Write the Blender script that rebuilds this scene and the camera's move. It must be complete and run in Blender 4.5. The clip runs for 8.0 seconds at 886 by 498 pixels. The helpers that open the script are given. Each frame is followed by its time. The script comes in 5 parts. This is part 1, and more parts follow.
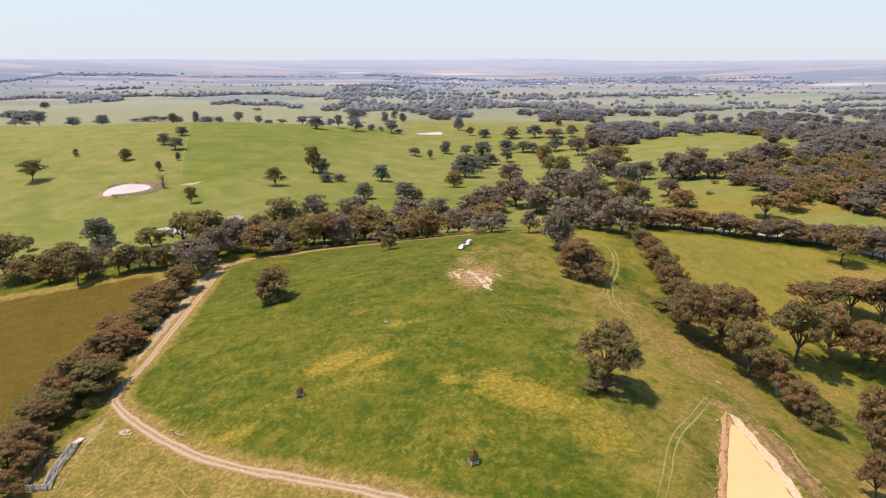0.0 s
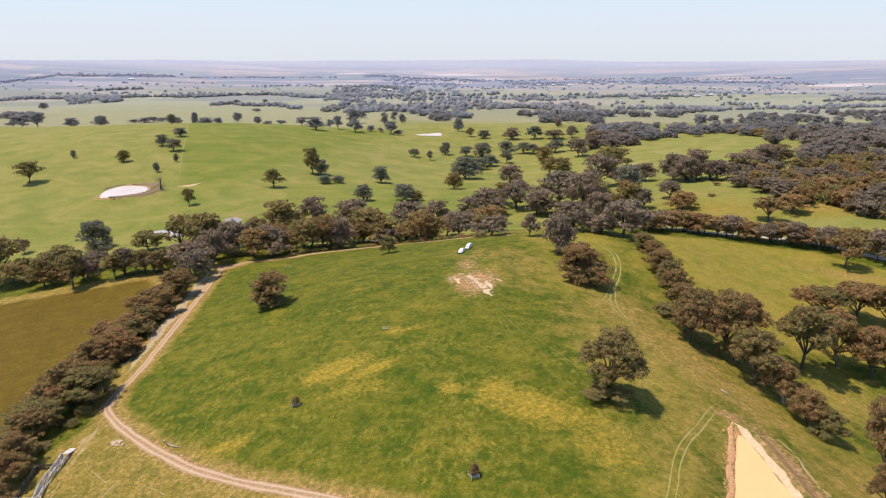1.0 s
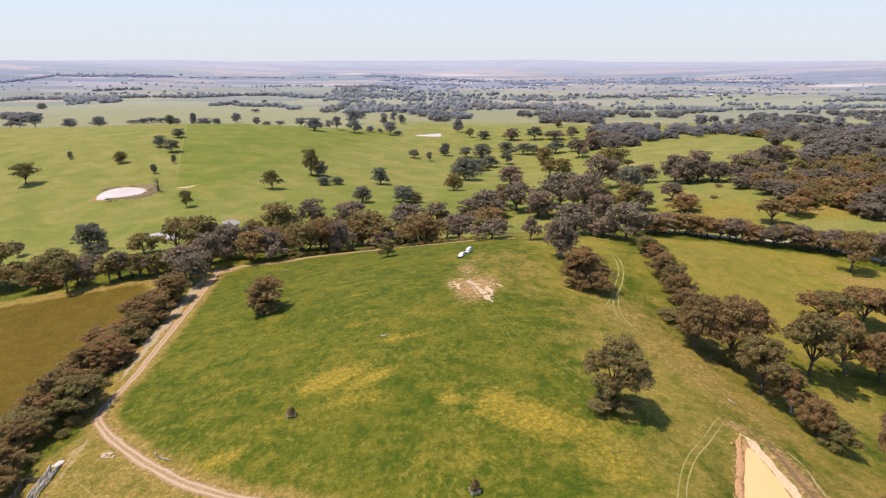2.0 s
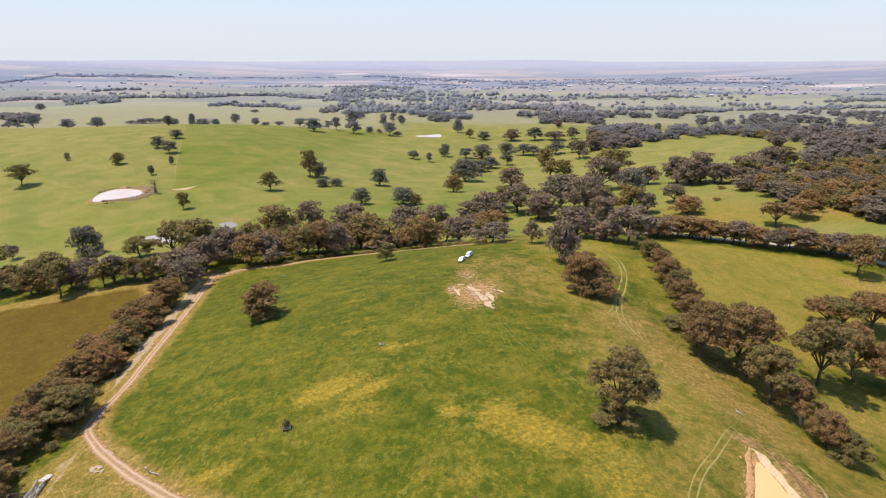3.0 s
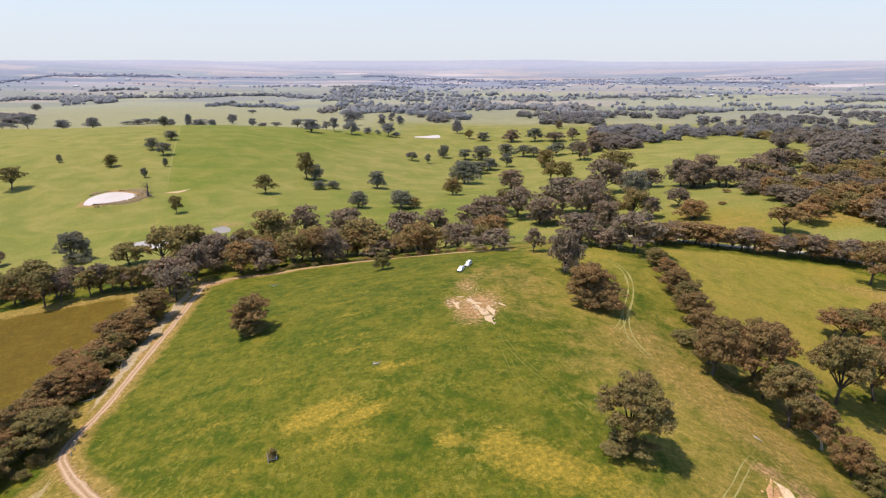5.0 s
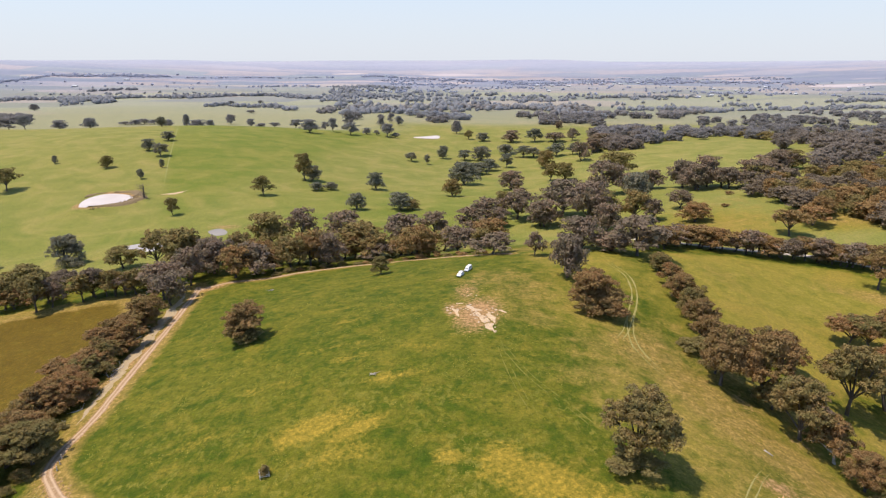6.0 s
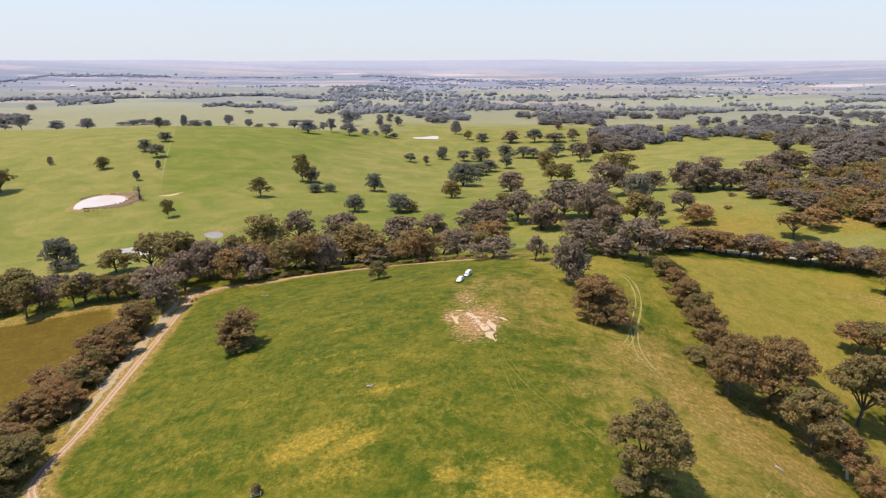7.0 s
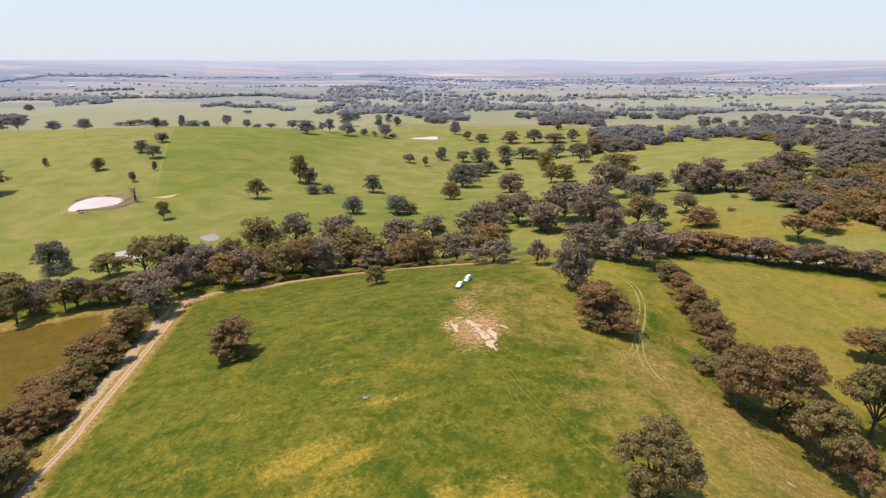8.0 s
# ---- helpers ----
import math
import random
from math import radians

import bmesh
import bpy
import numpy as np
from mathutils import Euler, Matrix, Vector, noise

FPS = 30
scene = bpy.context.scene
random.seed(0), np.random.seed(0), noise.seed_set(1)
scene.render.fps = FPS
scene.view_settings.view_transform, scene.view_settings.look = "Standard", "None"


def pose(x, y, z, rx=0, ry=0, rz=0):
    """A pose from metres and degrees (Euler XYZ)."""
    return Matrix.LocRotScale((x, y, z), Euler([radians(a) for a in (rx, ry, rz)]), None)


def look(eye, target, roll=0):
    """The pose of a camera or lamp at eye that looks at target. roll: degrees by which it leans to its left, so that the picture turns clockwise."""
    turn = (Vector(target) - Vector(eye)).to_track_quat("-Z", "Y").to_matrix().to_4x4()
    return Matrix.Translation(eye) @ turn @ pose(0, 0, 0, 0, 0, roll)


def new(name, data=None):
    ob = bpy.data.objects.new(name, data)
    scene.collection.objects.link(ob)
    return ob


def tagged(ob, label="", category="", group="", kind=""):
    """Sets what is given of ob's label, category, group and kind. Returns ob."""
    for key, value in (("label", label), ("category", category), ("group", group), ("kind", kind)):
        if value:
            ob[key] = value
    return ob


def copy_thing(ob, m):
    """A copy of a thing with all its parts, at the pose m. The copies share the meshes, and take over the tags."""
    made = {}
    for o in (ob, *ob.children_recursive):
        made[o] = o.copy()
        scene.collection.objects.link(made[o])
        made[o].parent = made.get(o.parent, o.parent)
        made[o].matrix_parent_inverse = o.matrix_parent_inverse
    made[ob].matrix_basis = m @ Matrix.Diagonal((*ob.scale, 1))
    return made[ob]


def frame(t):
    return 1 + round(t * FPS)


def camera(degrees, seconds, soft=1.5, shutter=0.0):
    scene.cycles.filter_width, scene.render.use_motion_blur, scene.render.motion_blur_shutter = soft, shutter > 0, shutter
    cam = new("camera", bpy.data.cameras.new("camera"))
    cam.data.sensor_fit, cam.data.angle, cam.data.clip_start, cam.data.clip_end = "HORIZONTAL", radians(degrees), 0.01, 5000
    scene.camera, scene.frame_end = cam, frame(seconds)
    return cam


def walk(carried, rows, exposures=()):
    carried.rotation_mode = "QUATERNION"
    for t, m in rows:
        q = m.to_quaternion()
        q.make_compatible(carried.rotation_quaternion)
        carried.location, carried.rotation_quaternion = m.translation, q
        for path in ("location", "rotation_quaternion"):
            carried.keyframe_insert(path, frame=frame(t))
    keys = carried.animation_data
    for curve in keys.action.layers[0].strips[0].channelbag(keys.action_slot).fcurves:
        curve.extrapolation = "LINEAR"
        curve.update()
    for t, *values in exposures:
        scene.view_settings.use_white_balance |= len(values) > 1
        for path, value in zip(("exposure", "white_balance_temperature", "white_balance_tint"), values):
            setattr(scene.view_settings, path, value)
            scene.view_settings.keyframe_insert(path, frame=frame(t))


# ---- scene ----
cam = camera(70.0, 8.0, soft=1.25)
# seconds, x, y, z, pitch above level, yaw
PATH = [
    (0.0, 0.00, 0.00, 80.00, -16.80, 0.132),
    (0.5, 0.02, 1.91, 80.08, -16.775, 0.124),
    (1.0, 0.05, 4.06, 80.22, -16.745, 0.112),
    (1.5, 0.06, 6.40, 80.35, -16.735, 0.096),
    (3.0, 0.09, 14.01, 80.77, -16.715, 0.062),
    (3.5, 0.14, 16.80, 80.93, -16.725, 0.054),
    (4.0, 0.24, 19.66, 81.10, -16.733, 0.032),
    (4.5, 0.32, 22.53, 81.25, -16.740, 0.012),
    (6.0, 0.46, 31.22, 81.52, -16.748, -0.062),
    (6.5, 0.49, 34.20, 81.62, -16.751, -0.094),
    (7.0, 0.53, 37.19, 81.70, -16.758, -0.130),
    (7.5, 0.57, 40.18, 81.76, -16.763, -0.160),
    (8.0, 0.61, 43.18, 81.82, -16.766, -0.195),
]
walk(cam, [(t, pose(x, y, z, 90 + p, 0, yaw)) for t, x, y, z, p, yaw in PATH])

# ---- light ----
SUN_EL, SUN_AZ = radians(67), radians(181)   # azimuth counted from +x towards +y: the sun stands ahead on the west side
world = bpy.data.worlds.new("sky")
scene.world = world
world.use_nodes = True
wt = world.node_tree
sky = wt.nodes.new("ShaderNodeTexSky")
sky.sky_type = 'NISHITA'
sky.sun_disc = False
sky.sun_elevation = SUN_EL
sky.sun_rotation = radians(90) - SUN_AZ
sky.altitude = 250
sky.air_density = 0.85
sky.dust_density = 0.3
sky.ozone_density = 2.5
# pale haze that thickens towards the horizon all round
up = wt.nodes.new("ShaderNodeSeparateXYZ")
wt.links.new(wt.nodes.new("ShaderNodeTexCoord").outputs["Generated"], up.inputs[0])
thick = wt.nodes.new("ShaderNodeMapRange")
thick.interpolation_type = 'SMOOTHSTEP'
wt.links.new(up.outputs[2], thick.inputs[0])
for k, v in ((1, 0.0), (2, 0.32), (3, 0.90), (4, 0.0)):
    thick.inputs[k].default_value = v
haze = wt.nodes.new("ShaderNodeMix")
haze.data_type = 'RGBA'
wt.links.new(thick.outputs[0], haze.inputs[0])
wt.links.new(sky.outputs[0], haze.inputs[6])
haze.inputs[7].default_value = (3.6, 3.82, 4.3, 1.0)
wt.links.new(haze.outputs[2], wt.nodes["Background"].inputs[0])
wt.nodes["Background"].inputs[1].default_value = 0.15
sun = new("sun", bpy.data.lights.new("sun", 'SUN'))
sun.data.energy, sun.data.angle, sun.data.color = 3.85, radians(0.6), (1.0, 0.868, 0.735)
sd = Vector((math.cos(SUN_EL) * math.cos(SUN_AZ), math.cos(SUN_EL) * math.sin(SUN_AZ), math.sin(SUN_EL)))
sun.matrix_world = look(sd * 900, (0, 0, 0))
scene.view_settings.exposure = 0.40


# ---- materials ----
def material(name):
    m = bpy.data.materials.new(name)
    m.use_nodes = True
    return m, m.node_tree, m.node_tree.nodes["Principled BSDF"]


def nd(tree, kind, ins=(), **props):
    n = tree.nodes.new("ShaderNode" + kind)
    for k, v in props.items():
        setattr(n, k, v)
    for k, v in dict(ins).items():
        if isinstance(v, bpy.types.NodeSocket):
            tree.links.new(v, n.inputs[k])
        else:
            n.inputs[k].default_value = v
    return n


def rgb(c):
    return (*c, 1.0)


def mixc(tree, fac, a, b, blend='MIX'):
    n = nd(tree, "Mix", data_type='RGBA', blend_type=blend)
    for sock, v in ((n.inputs[0], fac), (n.inputs[6], a), (n.inputs[7], b)):
        if isinstance(v, bpy.types.NodeSocket):
            tree.links.new(v, sock)
        else:
            sock.default_value = rgb(v) if isinstance(v, tuple) else v
    return n.outputs[2]


def math_(tree, op, a, b=0.0, c=0.0, clamp=False):
    n = nd(tree, "Math", operation=op, use_clamp=clamp)
    for i, v in enumerate((a, b, c)):
        if isinstance(v, bpy.types.NodeSocket):
            tree.links.new(v, n.inputs[i])
        else:
            n.inputs[i].default_value = v
    return n.outputs[0]


def noise_(tree, co, scale, detail=4.0, rough=0.55, dist=0.0):
    return nd(tree, "TexNoise", {"Vector": co, "Scale": scale, "Detail": detail, "Roughness": rough, "Distortion": dist}).outputs[0]


def ramp(tree, fac, stops, steps=False):
    n = nd(tree, "ValToRGB", {"Fac": fac})
    n.color_ramp.interpolation = 'CONSTANT' if steps else 'LINEAR'
    e = n.color_ramp.elements
    while len(e) < len(stops):
        e.new(0.5)
    for el, (p, c) in zip(e, stops):
        el.position, el.color = p, rgb(c)
    return n.outputs[0]


def soften(tree, mask, noise_socket, amount, sharp):
    """A zone's mask with an edge that wanders."""
    a = math_(tree, 'MULTIPLY_ADD', noise_socket, amount, -0.5 * amount)
    b = math_(tree, 'ADD', a, mask)
    return math_(tree, 'MULTIPLY_ADD', math_(tree, 'SUBTRACT', b, 0.5), sharp, 0.5, clamp=True)


def ground_material():
    m, t, bs = material("grassland")
    co = nd(t, "NewGeometry").outputs["Position"]
    z1 = nd(t, "Attribute", attribute_name="zone_a").outputs["Color"]
    z2 = nd(t, "Attribute", attribute_name="zone_b").outputs["Color"]
    s1, s2 = nd(t, "SeparateColor", {0: z1}), nd(t, "SeparateColor", {0: z2})
    field, dry, hill = s1.outputs
    bare, flower, far = s2.outputs
    big = noise_(t, co, 0.035, 5, 0.6, 0.6)
    mid = noise_(t, co, 0.16, 6, 0.65, 0.4)
    fine = noise_(t, co, 0.9, 6, 0.7)
    tuft = noise_(t, co, 3.2, 3, 0.7)
    # mown-looking streaks that run with the slope
    streak_co = nd(t, "Mapping", {"Vector": co, "Rotation": (0, 0, radians(24)), "Scale": (0.09, 0.24, 0.1)}).outputs[0]
    streak = noise_(t, streak_co, 1.0, 5, 0.6, 0.5)
    patchy = noise_(t, co, 0.30, 5, 0.66, 0.4)
    grass = ramp(t, mid, [(0.32, (0.050, 0.080, 0.006)), (0.5, (0.100, 0.114, 0.010)), (0.68, (0.172, 0.148, 0.018))])
    grass = mixc(t, ramp(t, patchy, [(0.38, (0.6, 0.6, 0.6)), (0.48, (0, 0, 0))]), grass, (0.050, 0.088, 0.006))
    grass = mixc(t, ramp(t, patchy, [(0.55, (0, 0, 0)), (0.68, (0.5, 0.5, 0.5))]), grass, (0.225, 0.190, 0.026))
    grass = mixc(t, ramp(t, big, [(0.50, (0, 0, 0)), (0.68, (0.6, 0.6, 0.6))]), grass, (0.19, 0.165, 0.020))
    grass = mixc(t, ramp(t, streak, [(0.55, (0, 0, 0)), (0.67, (0.26, 0.26, 0.26))]), grass, (0.27, 0.215, 0.034))
    dab = noise_(t, nd(t, "Mapping", {"Vector": co, "Scale": (0.62, 0.42, 0.5)}).outputs[0], 1.0, 3, 0.6, 0.6)
    north = nd(t, "MapRange", {0: nd(t, "SeparateXYZ", {0: co}).outputs[1], 1: 150.0, 2: 235.0, 3: 1.0, 4: 0.3}).outputs[0]
    gather = math_(t, 'MULTIPLY', north, ramp(t, noise_(t, co, 0.055, 4, 0.55, 0.8), [(0.40, (0.12, 0.12, 0.12)), (0.62, (1, 1, 1))]))
    grass = mixc(t, math_(t, 'MULTIPLY', gather, ramp(t, dab, [(0.54, (0, 0, 0)), (0.61, (0.75, 0.75, 0.75))])), grass, (0.215, 0.195, 0.034))
    grass = mixc(t, ramp(t, dab, [(0.36, (0.55, 0.55, 0.55)), (0.43, (0, 0, 0))]), grass, (0.048, 0.078, 0.008))
    green_hill = ramp(t, big, [(0.3, (0.158, 0.182, 0.034)), (0.5, (0.225, 0.222, 0.052)), (0.72, (0.315, 0.262, 0.085))])
    green_hill = mixc(t, math_(t, 'MULTIPLY', streak, 0.3), green_hill, (0.24, 0.23, 0.09))
    green_hill = mixc(t, math_(t, 'MULTIPLY', nd(t, "Attribute", attribute_name="lush").outputs["Fac"], 0.75), green_hill, mixc(t, ramp(t, big, [(0.4, (0, 0, 0)), (0.65, (1, 1, 1))]), (0.128, 0.168, 0.022), (0.205, 0.208, 0.040)))
    # paler paddock behind the crest, with some distance haze in its colour
    pale_hazed_hill = ramp(t, mid, [(0.3, (0.275, 0.275, 0.19)), (0.7, (0.345, 0.325, 0.235))])
    green_hill = mixc(t, math_(t, 'MULTIPLY', nd(t, "Attribute", attribute_name="back").outputs["Fac"], 0.6), green_hill, pale_hazed_hill)
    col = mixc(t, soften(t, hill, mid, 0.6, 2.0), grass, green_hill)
    meadow = ramp(t, mid, [(0.3, (0.160, 0.155, 0.022)), (0.5, (0.225, 0.195, 0.030)), (0.7, (0.29, 0.235, 0.046))])
    meadow = mixc(t, ramp(t, big, [(0.46, (0, 0, 0)), (0.62, (0.8, 0.8, 0.8))]), meadow, (0.29, 0.215, 0.044))
    col = mixc(t, soften(t, nd(t, "Attribute", attribute_name="meadow").outputs["Fac"], mid, 0.6, 2.0), col, meadow)
    crop = ramp(t, mid, [(0.3, (0.100, 0.068, 0.009)), (0.55, (0.132, 0.090, 0.011)), (0.8, (0.155, 0.120, 0.016))])
    crop = mixc(t, ramp(t, fine, [(0.62, (0, 0, 0)), (0.74, (0.6, 0.6, 0.6))]), crop, (0.23, 0.17, 0.05))
    col = mixc(t, soften(t, field, mid, 0.5, 3.0), col, crop)
    straw = ramp(t, fine, [(0.28, (0.18, 0.132, 0.030)), (0.5, (0.305, 0.208, 0.060)), (0.72, (0.42, 0.300, 0.112))])
    straw = mixc(t, ramp(t, patchy, [(0.42, (0.75, 0.75, 0.75)), (0.52, (0, 0, 0))]), straw, (0.22, 0.165, 0.032))
    col = mixc(t, math_(t, 'MULTIPLY', soften(t, dry, mid, 1.0, 2.2), 0.85), col, straw)
    gold = ramp(t, fine, [(0.3, (0.21, 0.170, 0.022)), (0.6, (0.34, 0.245, 0.036)), (0.8, (0.42, 0.31, 0.06))])
    col = mixc(t, math_(t, 'MULTIPLY', soften(t, flower, math_(t, 'MULTIPLY_ADD', fine, 0.45, math_(t, 'MULTIPLY', patchy, 0.55)), 1.5, 2.3), 0.85), col, gold)
    # far paddocks, each with its own crop or stubble, and distance haze painted in
    cells = nd(t, "TexVoronoi", {"Vector": nd(t, "Mapping", {"Vector": co, "Rotation": (0, 0, 0.12), "Scale": (0.0021, 0.0050, 0.0)}).outputs[0], "Scale": 1.0}, distance='CHEBYCHEV')
    pick = nd(t, "SeparateColor", {0: cells.outputs["Color"]}).outputs[0]
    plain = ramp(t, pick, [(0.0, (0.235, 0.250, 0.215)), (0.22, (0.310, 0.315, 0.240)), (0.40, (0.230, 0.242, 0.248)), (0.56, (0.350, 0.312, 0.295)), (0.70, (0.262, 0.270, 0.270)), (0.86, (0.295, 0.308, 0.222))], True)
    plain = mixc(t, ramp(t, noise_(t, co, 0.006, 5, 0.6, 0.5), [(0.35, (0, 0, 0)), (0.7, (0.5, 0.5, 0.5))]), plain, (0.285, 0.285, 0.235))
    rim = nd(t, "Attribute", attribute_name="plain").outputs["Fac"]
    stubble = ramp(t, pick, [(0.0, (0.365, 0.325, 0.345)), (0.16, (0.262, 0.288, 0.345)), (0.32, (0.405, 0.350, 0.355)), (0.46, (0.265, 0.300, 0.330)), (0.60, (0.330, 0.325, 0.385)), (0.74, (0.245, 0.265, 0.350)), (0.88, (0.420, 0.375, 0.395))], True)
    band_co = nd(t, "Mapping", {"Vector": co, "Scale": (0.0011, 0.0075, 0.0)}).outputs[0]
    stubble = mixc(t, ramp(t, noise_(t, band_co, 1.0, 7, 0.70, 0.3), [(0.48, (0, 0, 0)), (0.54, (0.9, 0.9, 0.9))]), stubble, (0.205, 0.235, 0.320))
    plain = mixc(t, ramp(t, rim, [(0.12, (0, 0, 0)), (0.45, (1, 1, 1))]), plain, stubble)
    # pale blue haze colour laid over the paddocks, strongest at the horizon
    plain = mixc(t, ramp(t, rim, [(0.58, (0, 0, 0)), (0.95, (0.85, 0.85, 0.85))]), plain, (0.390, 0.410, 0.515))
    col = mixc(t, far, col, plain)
    soil = ramp(t, fine, [(0.25, (0.21, 0.115, 0.045)), (0.5, (0.35, 0.212, 0.095)), (0.8, (0.50, 0.345, 0.195))])
    col = mixc(t, soften(t, bare, fine, 1.1, 3.0), col, soil)
    # single tufts and blades
    col = mixc(t, 0.95, col, ramp(t, tuft, [(0.28, (0.62, 0.66, 0.62)), (0.5, (0.98, 0.98, 0.98)), (0.72, (1.36, 1.28, 1.14))]), 'MULTIPLY')
    col = mixc(t, 0.85, col, ramp(t, fine, [(0.3, (0.66, 0.71, 0.66)), (0.5, (0.96, 0.96, 0.96)), (0.7, (1.38, 1.26, 1.08))]), 'MULTIPLY')
    t.links.new(col, bs.inputs["Base Color"])
    bs.inputs["Roughness"].default_value = 0.95
    bs.inputs["Specular IOR Level"].default_value = 0.12
    bump = nd(t, "Bump", {"Height": math_(t, 'ADD', fine, math_(t, 'MULTIPLY', tuft, 0.5)), "Strength": 0.55, "Distance": 0.5})
    t.links.new(bump.outputs[0], bs.inputs["Normal"])
    return m


def dirt_material(name, stops, rut=0.35):
    m, t, bs = material(name)
    co = nd(t, "NewGeometry").outputs["Position"]
    fine = noise_(t, co, 1.6, 6, 0.7)
    col = ramp(t, fine, stops)
    across = nd(t, "Attribute", attribute_name="wear").outputs["Fac"]
    col = mixc(t, math_(t, 'MULTIPLY', across, rut), col, stops[-1][1])
    t.links.new(col, bs.inputs["Base Color"])
    bs.inputs["Roughness"].default_value = 0.95
    bs.inputs["Specular IOR Level"].default_value = 0.1
    t.links.new(nd(t, "Bump", {"Height": fine, "Strength": 0.5, "Distance": 0.15}).outputs[0], bs.inputs["Normal"])
    return m


def foliage_material(name, dark, light, tint, thin=0.3, fresh=None):
    """Leaf colour that differs from leaf to leaf, from bough to bough and from tree to tree."""
    m, t, bs = material(name)
    co = nd(t, "TexCoord").outputs["Object"]
    own = nd(t, "ObjectInfo").outputs["Random"]
    leaf = nd(t, "NewGeometry").outputs["Random Per Island"]
    shift = nd(t, "VectorMath", {0: co, 1: nd(t, "CombineXYZ", {0: math_(t, 'MULTIPLY', own, 40.0)}).outputs[0]}, operation='ADD').outputs[0]
    patch = noise_(t, shift, 5.0, 2, 0.5)
    col = mixc(t, math_(t, 'MULTIPLY_ADD', leaf, 0.6, 0.2), dark, light)
    f = math_(t, 'MULTIPLY', own, ramp(t, patch, [(0.35, (0, 0, 0)), (0.62, (1, 1, 1))]))
    col = mixc(t, f, col, tint)
    if fresh:
        col = mixc(t, ramp(t, noise_(t, shift, 3.1, 3, 0.6, 0.5), [(0.48, (0, 0, 0)), (0.62, (0.6, 0.6, 0.6))]), col, fresh)
    t.links.new(col, bs.inputs["Base Color"])
    bs.inputs["Roughness"].default_value = 0.85
    bs.inputs["Specular IOR Level"].default_value = 0.04
    tr = nd(t, "BsdfTranslucent", {0: col})
    mix = nd(t, "MixShader", {0: thin, 1: bs.outputs[0], 2: tr.outputs[0]})
    t.links.new(mix.outputs[0], t.nodes["Material Output"].inputs[0])
    return m


def solid(name, a, b, scale=2.0, rough=0.8, metal=0.0, bump=0.0):
    m, t, bs = material(name)
    co = nd(t, "TexCoord").outputs["Object"]
    n = noise_(t, co, scale, 5, 0.6)
    t.links.new(ramp(t, n, [(0.3, a), (0.7, b)]), bs.inputs["Base Color"])
    bs.inputs["Roughness"].default_value, bs.inputs["Metallic"].default_value = rough, metal
    if bump:
        t.links.new(nd(t, "Bump", {"Height": n, "Strength": bump, "Distance": 0.05}).outputs[0], bs.inputs["Normal"])
    return m


def water_material(name, a, b, rough=0.12):
    m, t, bs = material(name)
    co = nd(t, "NewGeometry").outputs["Position"]
    t.links.new(ramp(t, noise_(t, co, 0.08, 3, 0.5), [(0.35, a), (0.65, b)]), bs.inputs["Base Color"])
    bs.inputs["Roughness"].default_value = rough
    t.links.new(nd(t, "Bump", {"Height": noise_(t, co, 2.5, 3, 0.5), "Strength": 0.06, "Distance": 0.1}).outputs[0], bs.inputs["Normal"])
    return m


M_GROUND = ground_material()
M_TRACK = dirt_material("track_dirt", [(0.25, (0.20, 0.122, 0.060)), (0.55, (0.36, 0.236, 0.132)), (0.8, (0.58, 0.430, 0.290))], 0.75)
M_RUT = dirt_material("pale_rut", [(0.25, (0.22, 0.20, 0.05)), (0.55, (0.32, 0.28, 0.10)), (0.8, (0.42, 0.36, 0.17))], 0.3)
M_FAINT = dirt_material("faint_rut", [(0.25, (0.13, 0.130, 0.022)), (0.55, (0.20, 0.182, 0.040)), (0.8, (0.30, 0.255, 0.085))], 0.0)
M_SAND = dirt_material("pale_sand", [(0.25, (0.40, 0.27, 0.145)), (0.55, (0.58, 0.435, 0.28)), (0.8, (0.72, 0.59, 0.42))], 0.0)
M_GULLYSAND = dirt_material("gully_sand", [(0.3, (0.22, 0.16, 0.05)), (0.55, (0.34, 0.26, 0.12)), (0.75, (0.55, 0.45, 0.27))], 0.0)
M_BANK = dirt_material("grey_brown_bank", [(0.25, (0.12, 0.088, 0.048)), (0.55, (0.23, 0.17, 0.095)), (0.8, (0.42, 0.33, 0.22))], 0.0)
M_STUBBLE = dirt_material("stubble", [(0.25, (0.43, 0.39, 0.40)), (0.55, (0.48, 0.43, 0.44)), (0.8, (0.52, 0.47, 0.48))], 0.0)
M_GRAVEL = dirt_material("gravel", [(0.25, (0.42, 0.37, 0.31)), (0.55, (0.54, 0.48, 0.41)), (0.8, (0.64, 0.58, 0.50))], 0.3)
F_OLIVE = foliage_material("olive_foliage", (0.178, 0.150, 0.062), (0.300, 0.254, 0.103), (0.355, 0.240, 0.103), 0.32, (0.262, 0.234, 0.082))
F_RUST = foliage_material("rusty_foliage", (0.208, 0.138, 0.064), (0.350, 0.236, 0.105), (0.390, 0.220, 0.098), 0.3, (0.275, 0.230, 0.086))
# A little haze is mixed in: bluer brown, lifted dark green for hill trees.
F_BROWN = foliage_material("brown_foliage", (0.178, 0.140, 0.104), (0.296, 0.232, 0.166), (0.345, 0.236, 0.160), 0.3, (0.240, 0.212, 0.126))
F_DARK = foliage_material("dark_foliage", (0.145, 0.154, 0.112), (0.252, 0.254, 0.182), (0.290, 0.260, 0.182), 0.32)
# Distance haze is painted into these four foliage colours, paler and bluer farther off.
F_SLOPE = foliage_material("hazed_brown_foliage", (0.215, 0.188, 0.158), (0.310, 0.265, 0.218), (0.345, 0.268, 0.215), 0.45)
